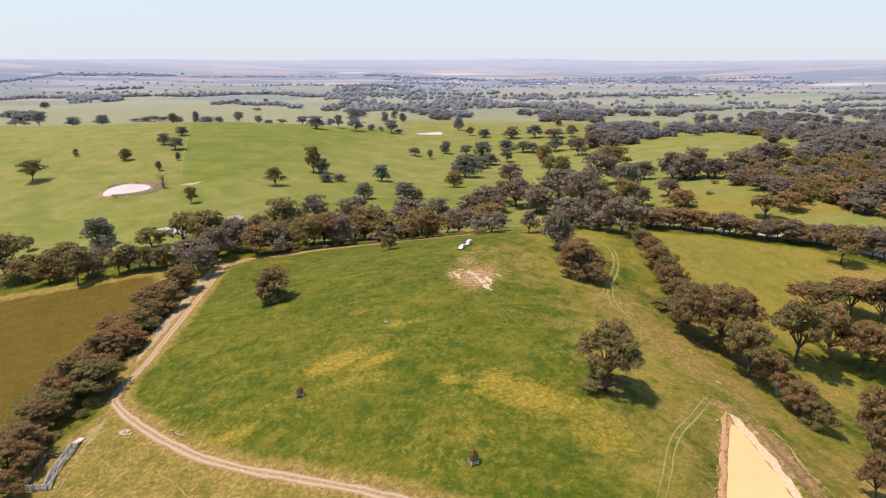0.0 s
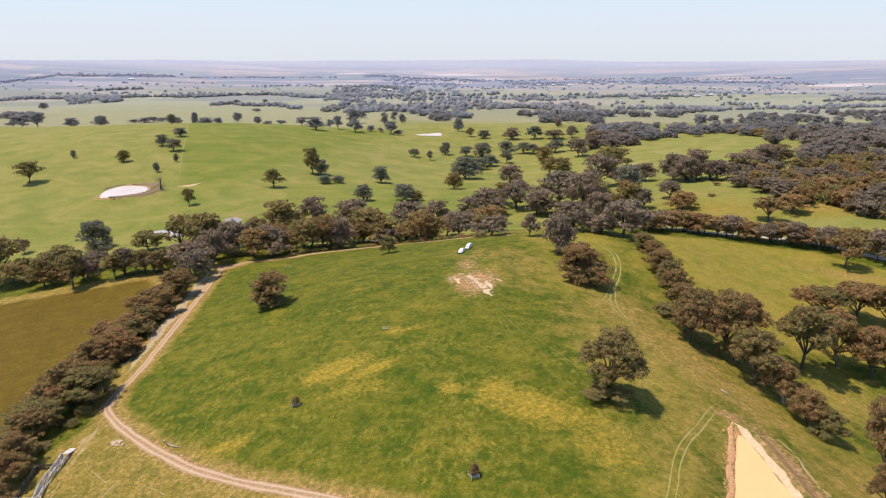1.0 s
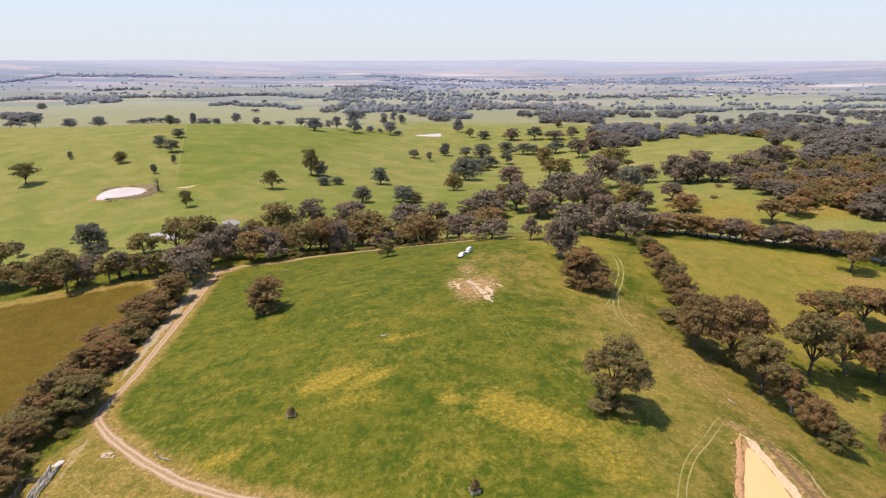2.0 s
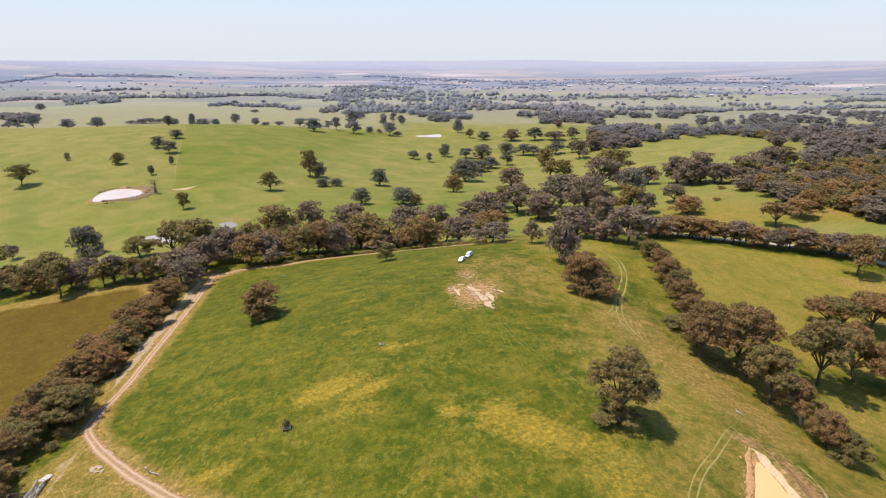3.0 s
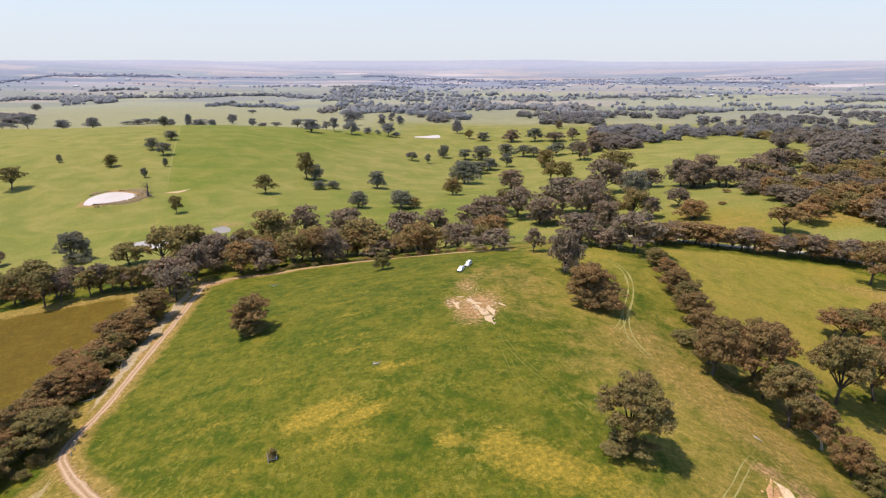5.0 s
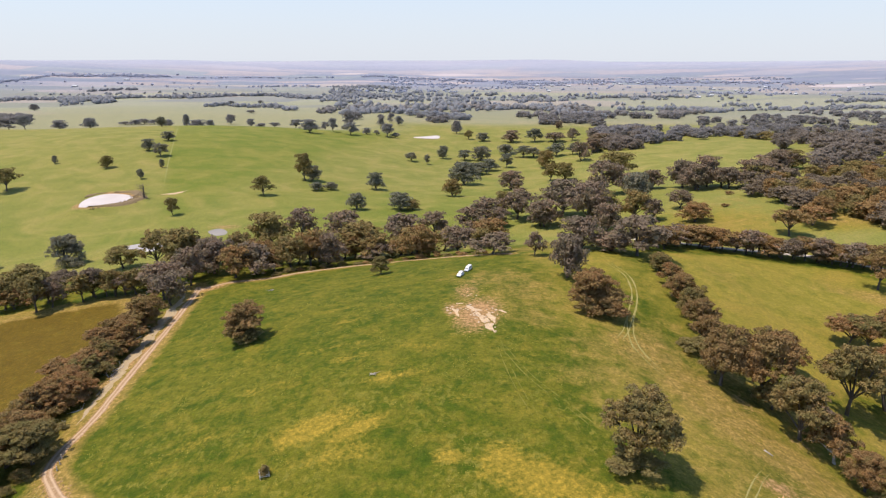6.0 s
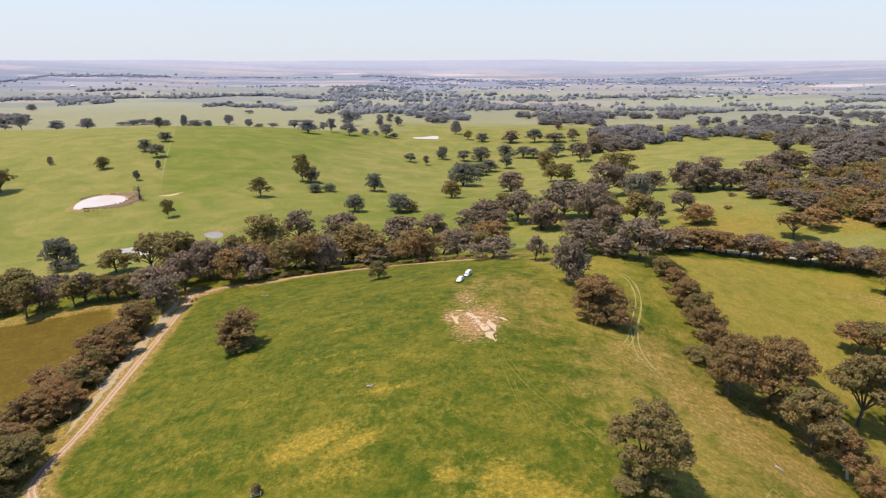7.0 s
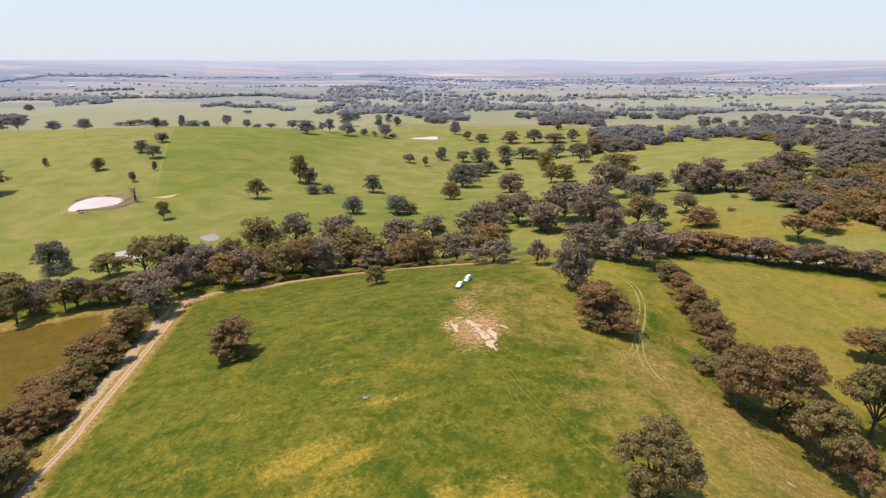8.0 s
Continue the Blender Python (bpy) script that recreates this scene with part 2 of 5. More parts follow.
F_FAR = foliage_material("hazed_grey_green_foliage", (0.238, 0.244, 0.240), (0.307, 0.304, 0.300), (0.342, 0.310, 0.297), 0.5)
F_MIDFAR = foliage_material("hazed_pale_foliage", (0.40, 0.430, 0.455), (0.46, 0.477, 0.505), (0.48, 0.47, 0.50), 0.65)
F_HAZE = foliage_material("hazed_blue_foliage", (0.55, 0.585, 0.67), (0.60, 0.625, 0.71), (0.61, 0.61, 0.70), 0.7)
M_BARK = solid("grey_bark", (0.045, 0.036, 0.028), (0.15, 0.125, 0.10), 3.0, 0.9, bump=0.4)
M_PALEBARK = solid("pale_bark", (0.30, 0.26, 0.22), (0.62, 0.57, 0.50), 3.0, 0.85, bump=0.3)
M_TIMBER = solid("weathered_timber", (0.34, 0.29, 0.24), (0.86, 0.80, 0.74), 1.2, 0.9, bump=0.4)
M_DARKTIMBER = solid("old_dark_timber", (0.05, 0.04, 0.032), (0.20, 0.165, 0.13), 1.2, 0.9, bump=0.4)
M_STONE = solid("pale_stone", (0.38, 0.28, 0.18), (0.58, 0.47, 0.34), 0.9, 0.9, bump=0.4)
M_PAINT = solid("white_car_paint", (0.78, 0.79, 0.80), (0.82, 0.82, 0.82), 0.4, 0.25)
M_GLASS = solid("dark_window_glass", (0.012, 0.014, 0.016), (0.02, 0.022, 0.025), 1.0, 0.06)
M_RUBBER = solid("black_rubber", (0.012, 0.012, 0.012), (0.028, 0.028, 0.028), 6.0, 0.85)
M_RIM = solid("alloy_rim", (0.45, 0.45, 0.46), (0.55, 0.55, 0.56), 3.0, 0.35, 0.9)
M_LAMP = solid("lamp_glass", (0.70, 0.68, 0.66), (0.8, 0.8, 0.8), 3.0, 0.15)
M_ROOF = solid("pale_roof_metal", (0.60, 0.61, 0.63), (0.75, 0.75, 0.76), 0.4, 0.5, 0.1)
M_WALL = solid("pale_shed_wall", (0.45, 0.44, 0.42), (0.60, 0.58, 0.56), 0.4, 0.8)
W_TAN = water_material("muddy_tan_water", (0.71, 0.455, 0.195), (0.75, 0.49, 0.22), 0.4)
W_PALE = water_material("milky_water", (0.60, 0.51, 0.45), (0.66, 0.57, 0.51), 0.35)
W_CREEK = water_material("beige_creek_water", (0.40, 0.36, 0.32), (0.46, 0.41, 0.37), 0.4)
W_GREY = water_material("grey_creek_water", (0.24, 0.22, 0.20), (0.29, 0.265, 0.24), 0.7)


# ---- the lie of the land ----
SWELL_NEAR = (-0.9, -1.8, -2.9, 9, -8.5, 1.5, -2, 1.7, 9.7, 4.2, -16.6, 4.1, -2.9, 6.2, 2.9, 2.7, -3.9, 2.1, 5.2, -1, 2.2, 13.7, -2, -6.2, 4, -1.9, -5.7, -7.2, -2.2, 3.7)
SWELL_MID = (2.2, -1.5, -8.8, 6.9, -4.1, -9.8, -2.2, 1.1, -14.8, -8.3, 3.4, 12.7, 6.4, 2.7, 1.2, 4.8, 17.7, -19.6, 0.7, 10.7, 0.4, 0.1, 9.2, 10.7, -15.9, -1.2, 5.1, -2.8, -2.8, 0.5, 2.6, -2.4, 1.8, 0.6, -2)
SWELL_WIDE = (3.2, 6.2, -2.7, 0.8, 13.3, 7.7, 0.8, 5.4, 4.8, -6.1, 0, 4, -0.8, 0.6, 2.2, -5, -1.9, 2.6)
RISE_R = (0, 300, 700, 1300, 2000, 3200, 4000, 4800, 9000)
RISE_Z = (-14, -20, -32, -38, -48, -46, -4, 66, 66)


def vnoise(x, y, seed=0):
    """Smooth value noise between -1 and 1."""
    xi, yi = np.floor(x), np.floor(y)
    fx, fy = x - xi, y - yi
    fx, fy = fx * fx * (3 - 2 * fx), fy * fy * (3 - 2 * fy)

    def h(a, b):
        v = np.sin(a * 127.1 + b * 311.7 + seed * 74.7) * 43758.5453
        return (v - np.floor(v)) * 2 - 1
    return (h(xi, yi) * (1 - fx) + h(xi + 1, yi) * fx) * (1 - fy) + (h(xi, yi + 1) * (1 - fx) + h(xi + 1, yi + 1) * fx) * fy


def crest_drop(x, y):
    """The land falls away behind the crest of the western hill."""
    edge = 1085 + 60 * np.sin(x / 260.0) + 0.05 * (x + 400)
    k = np.clip((y - edge) / 90, 0, 1)
    return k * k * (3 - 2 * k) * np.clip((-120 - x) / 80, 0, 1) * np.clip((1900 - y) / 500, 0, 1)


def land(x, y):
    r = np.hypot(x, y)
    z = np.interp(r, RISE_R, RISE_Z)
    for amps, nx, x0, y0, dx, dy, s in ((SWELL_NEAR, 6, -150, 90, 75, 75, 62), (SWELL_MID, 7, -660, 200, 220, 220, 180), (SWELL_WIDE, 6, -1500, 700, 600, 550, 480)):
        for k, a in enumerate(amps):
            cx, cy = x0 + dx * (k % nx), y0 + dy * (k // nx)
            z = z + a * np.exp(-((x - cx) ** 2 + (y - cy) ** 2) / (2 * s * s))
    z = z + np.clip((r - 1300) / 900, 0, 1) * (7 * vnoise(x / 420, y / 420, 3) + 3 * vnoise(x / 170, y / 170, 4)) * np.clip((4700 - r) / 500, 0.25, 1)
    z = z + np.clip((r - 4300) / 400, 0, 1) * 9 * vnoise(x / 700, y / 700, 9)
    z = z - 7 * crest_drop(x, y)
    return z + 0.10 * vnoise(x / 9, y / 9, 1) + 0.22 * vnoise(x / 23, y / 23, 2)


def closed_curve(pts, n=10):
    """A smooth closed outline through a few corners."""
    out, m = [], len(pts)
    for i in range(m):
        a, b, c, d = (np.array(pts[(i + k - 1) % m], float) for k in range(4))
        for j in range(n):
            u = j / n
            out.append(0.5 * (2 * b + (c - a) * u + (2 * a - 5 * b + 4 * c - d) * u * u + (3 * b - a - 3 * c + d) * u ** 3))
    return np.array(out)


def open_curve(pts, step=1.0):
    """A smooth open line through a few corners, at even steps."""
    p = [np.array(q, float) for q in pts]
    p = [2 * p[0] - p[1]] + p + [2 * p[-1] - p[-2]]
    out = []
    for i in range(1, len(p) - 2):
        a, b, c, d = p[i - 1:i + 3]
        n = max(2, int(np.hypot(*(c - b)) / step))
        for j in range(n):
            u = j / n
            out.append(0.5 * (2 * b + (c - a) * u + (2 * a - 5 * b + 4 * c - d) * u * u + (3 * b - a - 3 * c + d) * u ** 3))
    return np.array(out + [p[-2]])


def line_distance(x, y, line):
    best = np.full(x.shape, 1e9)
    for (ax, ay), (bx, by) in zip(line[:-1], line[1:]):
        dx, dy = bx - ax, by - ay
        u = np.clip(((x - ax) * dx + (y - ay) * dy) / (dx * dx + dy * dy + 1e-9), 0, 1)
        best = np.minimum(best, np.hypot(x - ax - u * dx, y - ay - u * dy))
    return best


def inside(x, y, poly):
    hit = np.zeros(x.shape, bool)
    for (ax, ay), (bx, by) in zip(poly, np.roll(poly, -1, 0)):
        cond = (ay > y) != (by > y)
        hit ^= cond & (x < (bx - ax) * (y - ay) / (by - ay + 1e-12) + ax)
    return hit


def signed(x, y, poly):
    d = line_distance(x, y, np.vstack([poly, poly[:1]]))
    return np.where(inside(x, y, poly), -d, d)


POND = closed_curve([(71.9, 139.2), (67.3, 130.0), (63.3, 121.4), (59.0, 111.5), (54.5, 100), (66, 92), (73.0, 100), (72.9, 111.6), (73.4, 119.0), (73.3, 128.0), (73.2, 136.0)], 8)
DAM_WEST = closed_curve([(-275.2, 503.0), (-286.7, 531.0), (-281.0, 552.4), (-262.0, 549.2), (-251.0, 533.1), (-256.8, 513.3)])
DAM_NORTH = closed_curve([(-50.3, 1060.4), (-29.9, 1072.7), (-7.3, 1085.6), (-8.8, 1046.4)])
POOL_A = closed_curve([(-194.0, 399.0), (-184.0, 409.4), (-174.0, 408.0), (-163.2, 398.2), (-172.2, 391.8), (-184, 393.0)])
POOL_B = closed_curve([(-154.5, 435.5), (-150.0, 443.0), (-143.0, 437.5), (-140.8, 429.0), (-146.2, 426.0)])
# outline, water level, slope of the bank, width over which the bank meets the land
BASINS = ((POND, -8.0, 0.45, 6.0), (DAM_WEST, -27.2, 0.22, 16.0), (DAM_NORTH, -40.5, 0.1, 40.0), (POOL_A, -28.4, 0.1, 12.0), (POOL_B, -28.2, 0.1, 12.0))


def ground_z(x, y):
    x, y = np.asarray(x, float), np.asarray(y, float)
    z = land(x, y)
    for poly, level, slope, reach in BASINS:
        c, size = poly.mean(0), np.ptp(poly, 0).max()
        near = np.hypot(x - c[0], y - c[1]) < size + 2 * reach
        if not near.any():
            continue
        d = signed(x[near], y[near], poly) if x.ndim else signed(x.reshape(1), y.reshape(1), poly)
        bank = level + np.where(d < 0, np.maximum(d * slope * 1.5, -2.0), np.minimum(d, 3.0) * slope)
        k = np.clip((d - 0.25 * reach) / reach, 0, 1)
        k = k * k * (3 - 2 * k)
        if x.ndim:
            z[near] = bank * (1 - k) + z[near] * k
        else:
            z = float((bank * (1 - k) + z * k)[0])
    return z


FARM_TRACK = open_curve([(-112, 306), (-108.5, 290), (-102.5, 245.5), (-98.9, 208.8), (-97.4, 188.3), (-98.1, 173.2), (-97.0, 165.3), (-91.8, 158.3), (-80.7, 147.4), (-67.0, 136.4), (-54.1, 128.0), (-40.2, 121.5), (-27.8, 116.7), (-17.4, 112.7), (0, 105.5), (20, 98)])
TOP_TRACK = open_curve([(-110.5, 301), (-98.9, 309.8), (-81.9, 313), (-69.5, 321), (-47.4, 334), (-21.5, 336), (4.2, 325), (32.1, 303)])
ROAD = open_curve([(98, 369), (117.2, 357), (143.8, 345), (173.6, 340.4), (204.5, 328.5), (224, 307.0), (262, 286)])
YARD_PATH = open_curve([(-96.4, 159), (-95.4, 149.3), (-94.2, 143.0), (-92.5, 129), (-90.5, 121)])


def build_ground():
    def axis(lo, hi, a, b, step, growth):
        mid = list(np.arange(a, b + step / 2, step))
        up, s, v = [], step, b
        while v < hi:
            s *= growth
            v += s
            up.append(min(v, hi))
        dn, s, v = [], step, a
        while v > lo:
            s *= growth
            v -= s
            dn.append(max(v, lo))
        return np.array(dn[::-1] + mid + up)
    xs = axis(-4900, 4900, -125, 105, 1.0, 1.03)
    ys = np.concatenate([axis(-4900, 104, 104, 104, 1.0, 1.08)[:-1], axis(104, 4900, 104, 300, 1.0, 1.03)])
    gx, gy = np.meshgrid(xs, ys)
    x, y = gx.ravel(), gy.ravel()
    z = ground_z(x, y)
    n, m = len(xs), len(ys)
    i = np.arange(n * m).reshape(m, n)
    quads = np.stack([i[:-1, :-1], i[:-1, 1:], i[1:, 1:], i[1:, :-1]], -1).reshape(-1, 4)
    me = bpy.data.meshes.new("ground")
    me.vertices.add(n * m)
    me.vertices.foreach_set("co", np.stack([x, y, z], -1).ravel())
    me.loops.add(quads.size)
    me.loops.foreach_set("vertex_index", quads.ravel())
    me.polygons.add(len(quads))
    me.polygons.foreach_set("loop_start", np.arange(0, quads.size, 4))
    me.polygons.foreach_set("use_smooth", np.ones(len(quads), bool))
    me.update()

    def edge(poly, soft):
        return np.clip(0.5 - signed(x, y, np.array(poly, float)) / soft, 0, 1)

    def blobs(rows):
        v = np.zeros(x.shape)
        for cx, cy, rx, ry, turn, amp in rows:
            c, s = math.cos(radians(turn)), math.sin(radians(turn))
            u, w = (x - cx) * c + (y - cy) * s, -(x - cx) * s + (y - cy) * c
            v = np.maximum(v, amp * np.exp(-0.7 * ((u / rx) ** 2 + (w / ry) ** 2)))
        return v
    r = np.hypot(x, y)
    west = [(-420, 90), (-112, 90), (-116, 150), (-122, 200), (-124, 240), (-130, 275), (-141, 298), (-191, 289), (-216, 284), (-420, 262)]
    field = edge(west, 4)
    south = [(-98, 162), (-80, 145), (-54, 126), (-28, 114.5), (0, 103.5), (20, 96), (30, -60), (-130, -60), (-112, 100), (-107, 140)]
    east = np.clip((x - 14) / 38, 0, 1) * np.clip((270 - y) / 60, 0, 1) * np.interp(x, (78, 96), (1.0, 0.6))
    dry = np.maximum.reduce([
        0.46 * east,
        0.64 * edge(south, 5),
        blobs([(62, 205, 14, 18, 0, 0.8), (72, 182, 12, 24, 22, 0.95), (84, 160, 10, 16, 40, 0.9), (52, 232, 14, 18, 10, 0.6), (52, 290, 16, 22, 0, 0.5), (40, 318, 24, 12, 0, 0.6), (55, 150, 14, 22, 15, 0.35), (45, 185, 16, 14, 0, 0.5), (100, 125, 22, 22, 0, 0.7), (100, 190, 12, 18, 0, 0.65), (20, 262, 22, 14, 0, 0.5), (40, 112, 22, 12, 0, 0.3), (200, 240, 40, 30, 0, 0.45), (48, 205, 14, 10, 0, 0.5), (50, 128, 18, 12, -10, 0.5), (30, 245, 16, 22, 0, 0.55), (88, 205, 12, 12, 0, 0.7),
               (30, 220, 14, 8, -30, 0.5), (95, 128, 12, 14, 0, 0.6), (170, 395, 50, 26, 20, 0.5), (190, 450, 45, 30, 0, 0.42), (185, 350, 40, 12, -20, 0.55), (60, 340, 14, 30, 0, 0.7), (235, 395, 30, 15, 0, 0.75), (130, 175, 18, 25, 0, 0.5), (190, 285, 26, 9, -22, 0.75), (160, 262, 16, 8, 0, 0.5), (218, 262, 20, 12, 0, 0.65), (120, 290, 10, 18, 0, 0.45)]),
        1.0 * np.exp(-(line_distance(x, y, np.array([(-240, 278), (-216, 287), (-191, 292), (-165, 296), (-141, 300), (-127, 276)])) / 6.0) ** 2),
        0.95 * np.exp(-(np.maximum(line_distance(x, y, FARM_TRACK[::6]) - 1.5, 0) / np.where(x < np.interp(y, (100, 165, 210, 300), (-200, -98, -99, -109)), 9.0, 4.0)) ** 2),
        0.9 * np.exp(-(line_distance(x, y, TOP_TRACK[::6]) / 4.5) ** 2)])
    hill = np.clip((y - 345 + 0.15 * np.abs(x)) / 40, 0, 1)
    meadow = 1.0 * edge([(92, 310), (94, 225), (110, 215), (240, 190), (420, 200), (330, 260), (215, 290), (190, 318), (140, 326)], 8)
    meadow = np.maximum(meadow, 0.8 * blobs([(170, 400, 45, 40, 10, 1.0), (230, 385, 30, 14, 0, 1.0), (125, 185, 22, 22, 0, 0.9), (110, 130, 20, 25, 0, 0.8), (44, 122, 20, 28, 0, 0.6), (56, 165, 18, 38, 10, 0.85), (50, 235, 18, 34, 0, 0.8), (60, 285, 24, 34, 0, 1.0), (84, 255, 10, 40, 0, 0.8), (98, 165, 14, 30, 0, 0.8)]))
    green_side = np.clip((x - (-440 + (1110 - y) * 0.37)) / 3, 0, 1) * np.clip((x + 40 + 0.2 * (1100 - y)) / -60, 0, 1) * (y > 480) * (y < 1090)
    green_side = np.maximum(green_side, blobs([(-30, 500, 130, 120, 0, 0.8), (-200, 430, 120, 50, 0, 0.6)]))
    flower = blobs([(-30, 164, 9, 4, 25, 1.05), (-20, 161, 7, 3, 35, 0.9), (-22, 153, 10, 4, 10, 0.55), (13.4, 146, 5, 7, 0, 0.85), (21, 141, 9, 6, -20, 0.95), (2, 149, 4, 2.5, 0, 0.8), (30, 136, 9, 5, 0, 0.7),
                    (-53, 137, 6, 4, 20, 0.7), (37, 126, 10, 8, 0, 0.6), (7, 128, 5, 5, 0, 0.5), (-12, 183, 9, 3, 10, 0.6), (-26, 196, 7, 2.5, 10, 0.55), (-35, 240, 7, 2.5, 5, 0.5), (-30, 225, 8, 2.5, 5, 0.5), (-5, 128, 6, 2, 20, 0.4), (-40, 150, 12, 2, 20, 0.4), (-33, 205, 12, 2, 12, 0.45), (-50, 185, 9, 2, 20, 0.45), (-8, 200, 9, 2, -8, 0.45), (5, 170, 8, 2, 10, 0.4), (-60, 165, 8, 3, 30, 0.45)])
    bare = np.maximum.reduce([
        blobs([(12, 223, 8, 16, -12, 0.80), (5, 227, 4.5, 8, 10, 0.7), (9, 246, 6, 13, -5, 0.55), (18, 224, 4, 5, 0, 0.45), (-262, 558, 18, 6, 0, 0.6), (-248, 527, 7, 14, 20, 0.6), (-229, 545, 14, 8, 0, 0.45), (-146, 448, 15, 9, 0, 0.55), (-191, 402, 9, 5, 0, 0.5), (-85, 146, 2.2, 1.8, 0, 0.6), (74, 148, 5, 4, 0, 0.62), (79.5, 128, 4.6, 20, 0, 0.82), (-106, 303, 8, 5, 20, 0.75), (84, 187, 5, 9, 20, 0.42), (93, 172, 5, 8, 30, 0.42), (12, 255, 9, 14, 0, 0.35), (-104, 225, 2.6, 30, -8, 0.62), (-108, 262, 3.0, 22, -8, 0.66)]),
        0.78 * np.exp(-(np.maximum(np.abs(signed(x, y, POND)) - 0.3, 0) / 2.0) ** 2) * (signed(x, y, POND) > -3),
        0.7 * np.exp(-(line_distance(x, y, FARM_TRACK[::6]) / 2.4) ** 2),
        0.7 * np.exp(-(line_distance(x, y, TOP_TRACK[::6]) / 2.2) ** 2),
        0.42 * np.exp(-(line_distance(x, y, YARD_PATH[::4]) / 1.6) ** 2),
        0.72 * np.exp(-(np.maximum(signed(x, y, DAM_WEST), 0) / 9.0) ** 2) * (x > -284)])
    # distance mask that blends the ground into the haze-tinted far paddock colours
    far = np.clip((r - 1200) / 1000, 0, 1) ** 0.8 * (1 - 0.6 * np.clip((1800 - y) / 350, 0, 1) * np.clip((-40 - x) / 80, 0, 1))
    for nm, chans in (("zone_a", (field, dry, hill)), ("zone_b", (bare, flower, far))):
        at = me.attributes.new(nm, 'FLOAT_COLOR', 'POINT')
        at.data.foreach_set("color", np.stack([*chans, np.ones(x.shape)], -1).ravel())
    # behind the crest, and everywhere past 1230 m: the paler, hazed hill colour
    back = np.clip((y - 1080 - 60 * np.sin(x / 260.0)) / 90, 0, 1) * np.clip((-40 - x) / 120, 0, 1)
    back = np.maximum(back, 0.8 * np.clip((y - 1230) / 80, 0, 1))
    me.attributes.new("lush", 'FLOAT', 'POINT').data.foreach_set("value", green_side)
    me.attributes.new("meadow", 'FLOAT', 'POINT').data.foreach_set("value", meadow)
    # "plain" grows with distance and brings in the painted haze
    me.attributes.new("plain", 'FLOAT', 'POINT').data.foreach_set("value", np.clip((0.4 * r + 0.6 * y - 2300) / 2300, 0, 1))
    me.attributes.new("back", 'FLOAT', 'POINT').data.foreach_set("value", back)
    me.materials.append(M_GROUND)
    tagged(new("ground", me), "rolling green and straw-coloured farmland with bare patches", "ground", kind="structure")


build_ground()


# ---- mesh helpers ----
def mesh_object(name, verts, faces, mat, parent=None, label="", smooth=False):
    me = bpy.data.meshes.new(name)
    me.from_pydata([tuple(v) for v in verts], [], [tuple(f) for f in faces])
    me.materials.append(mat)
    if smooth:
        me.polygons.foreach_set("use_smooth", np.ones(len(me.polygons), bool))
    me.update()
    ob = new(name, me)
    ob.parent = parent
    if label:
        tagged(ob, label)
    return ob


def part(name, bm, mat, parent=None, label="", smooth=False):
    me = bpy.data.meshes.new(name)
    bm.to_mesh(me)
    bm.free()
    me.materials.append(mat)
    if smooth:
        me.polygons.foreach_set("use_smooth", np.ones(len(me.polygons), bool))
    ob = new(name, me)
    ob.parent = parent
    if label:
        tagged(ob, label)
    return ob


def thing(name, label, category, group="", m=None):
    ob = tagged(new(name), label, category, group)
    ob.empty_display_size = 0.5
    if m is not None:
        ob.matrix_basis = m
    return ob


def box_bm(sx, sy, sz, at=(0, 0, 0), bevel=0.0, turn=0.0, lean=0.0):
    bm = bmesh.new()
    bmesh.ops.create_cube(bm, size=1.0)
    bmesh.ops.scale(bm, vec=(sx, sy, sz), verts=bm.verts)
    if bevel:
        bmesh.ops.bevel(bm, geom=bm.edges[:], offset=bevel, segments=1, affect='EDGES')
    bmesh.ops.transform(bm, matrix=pose(*at, lean, 0, turn), verts=bm.verts)
    return bm


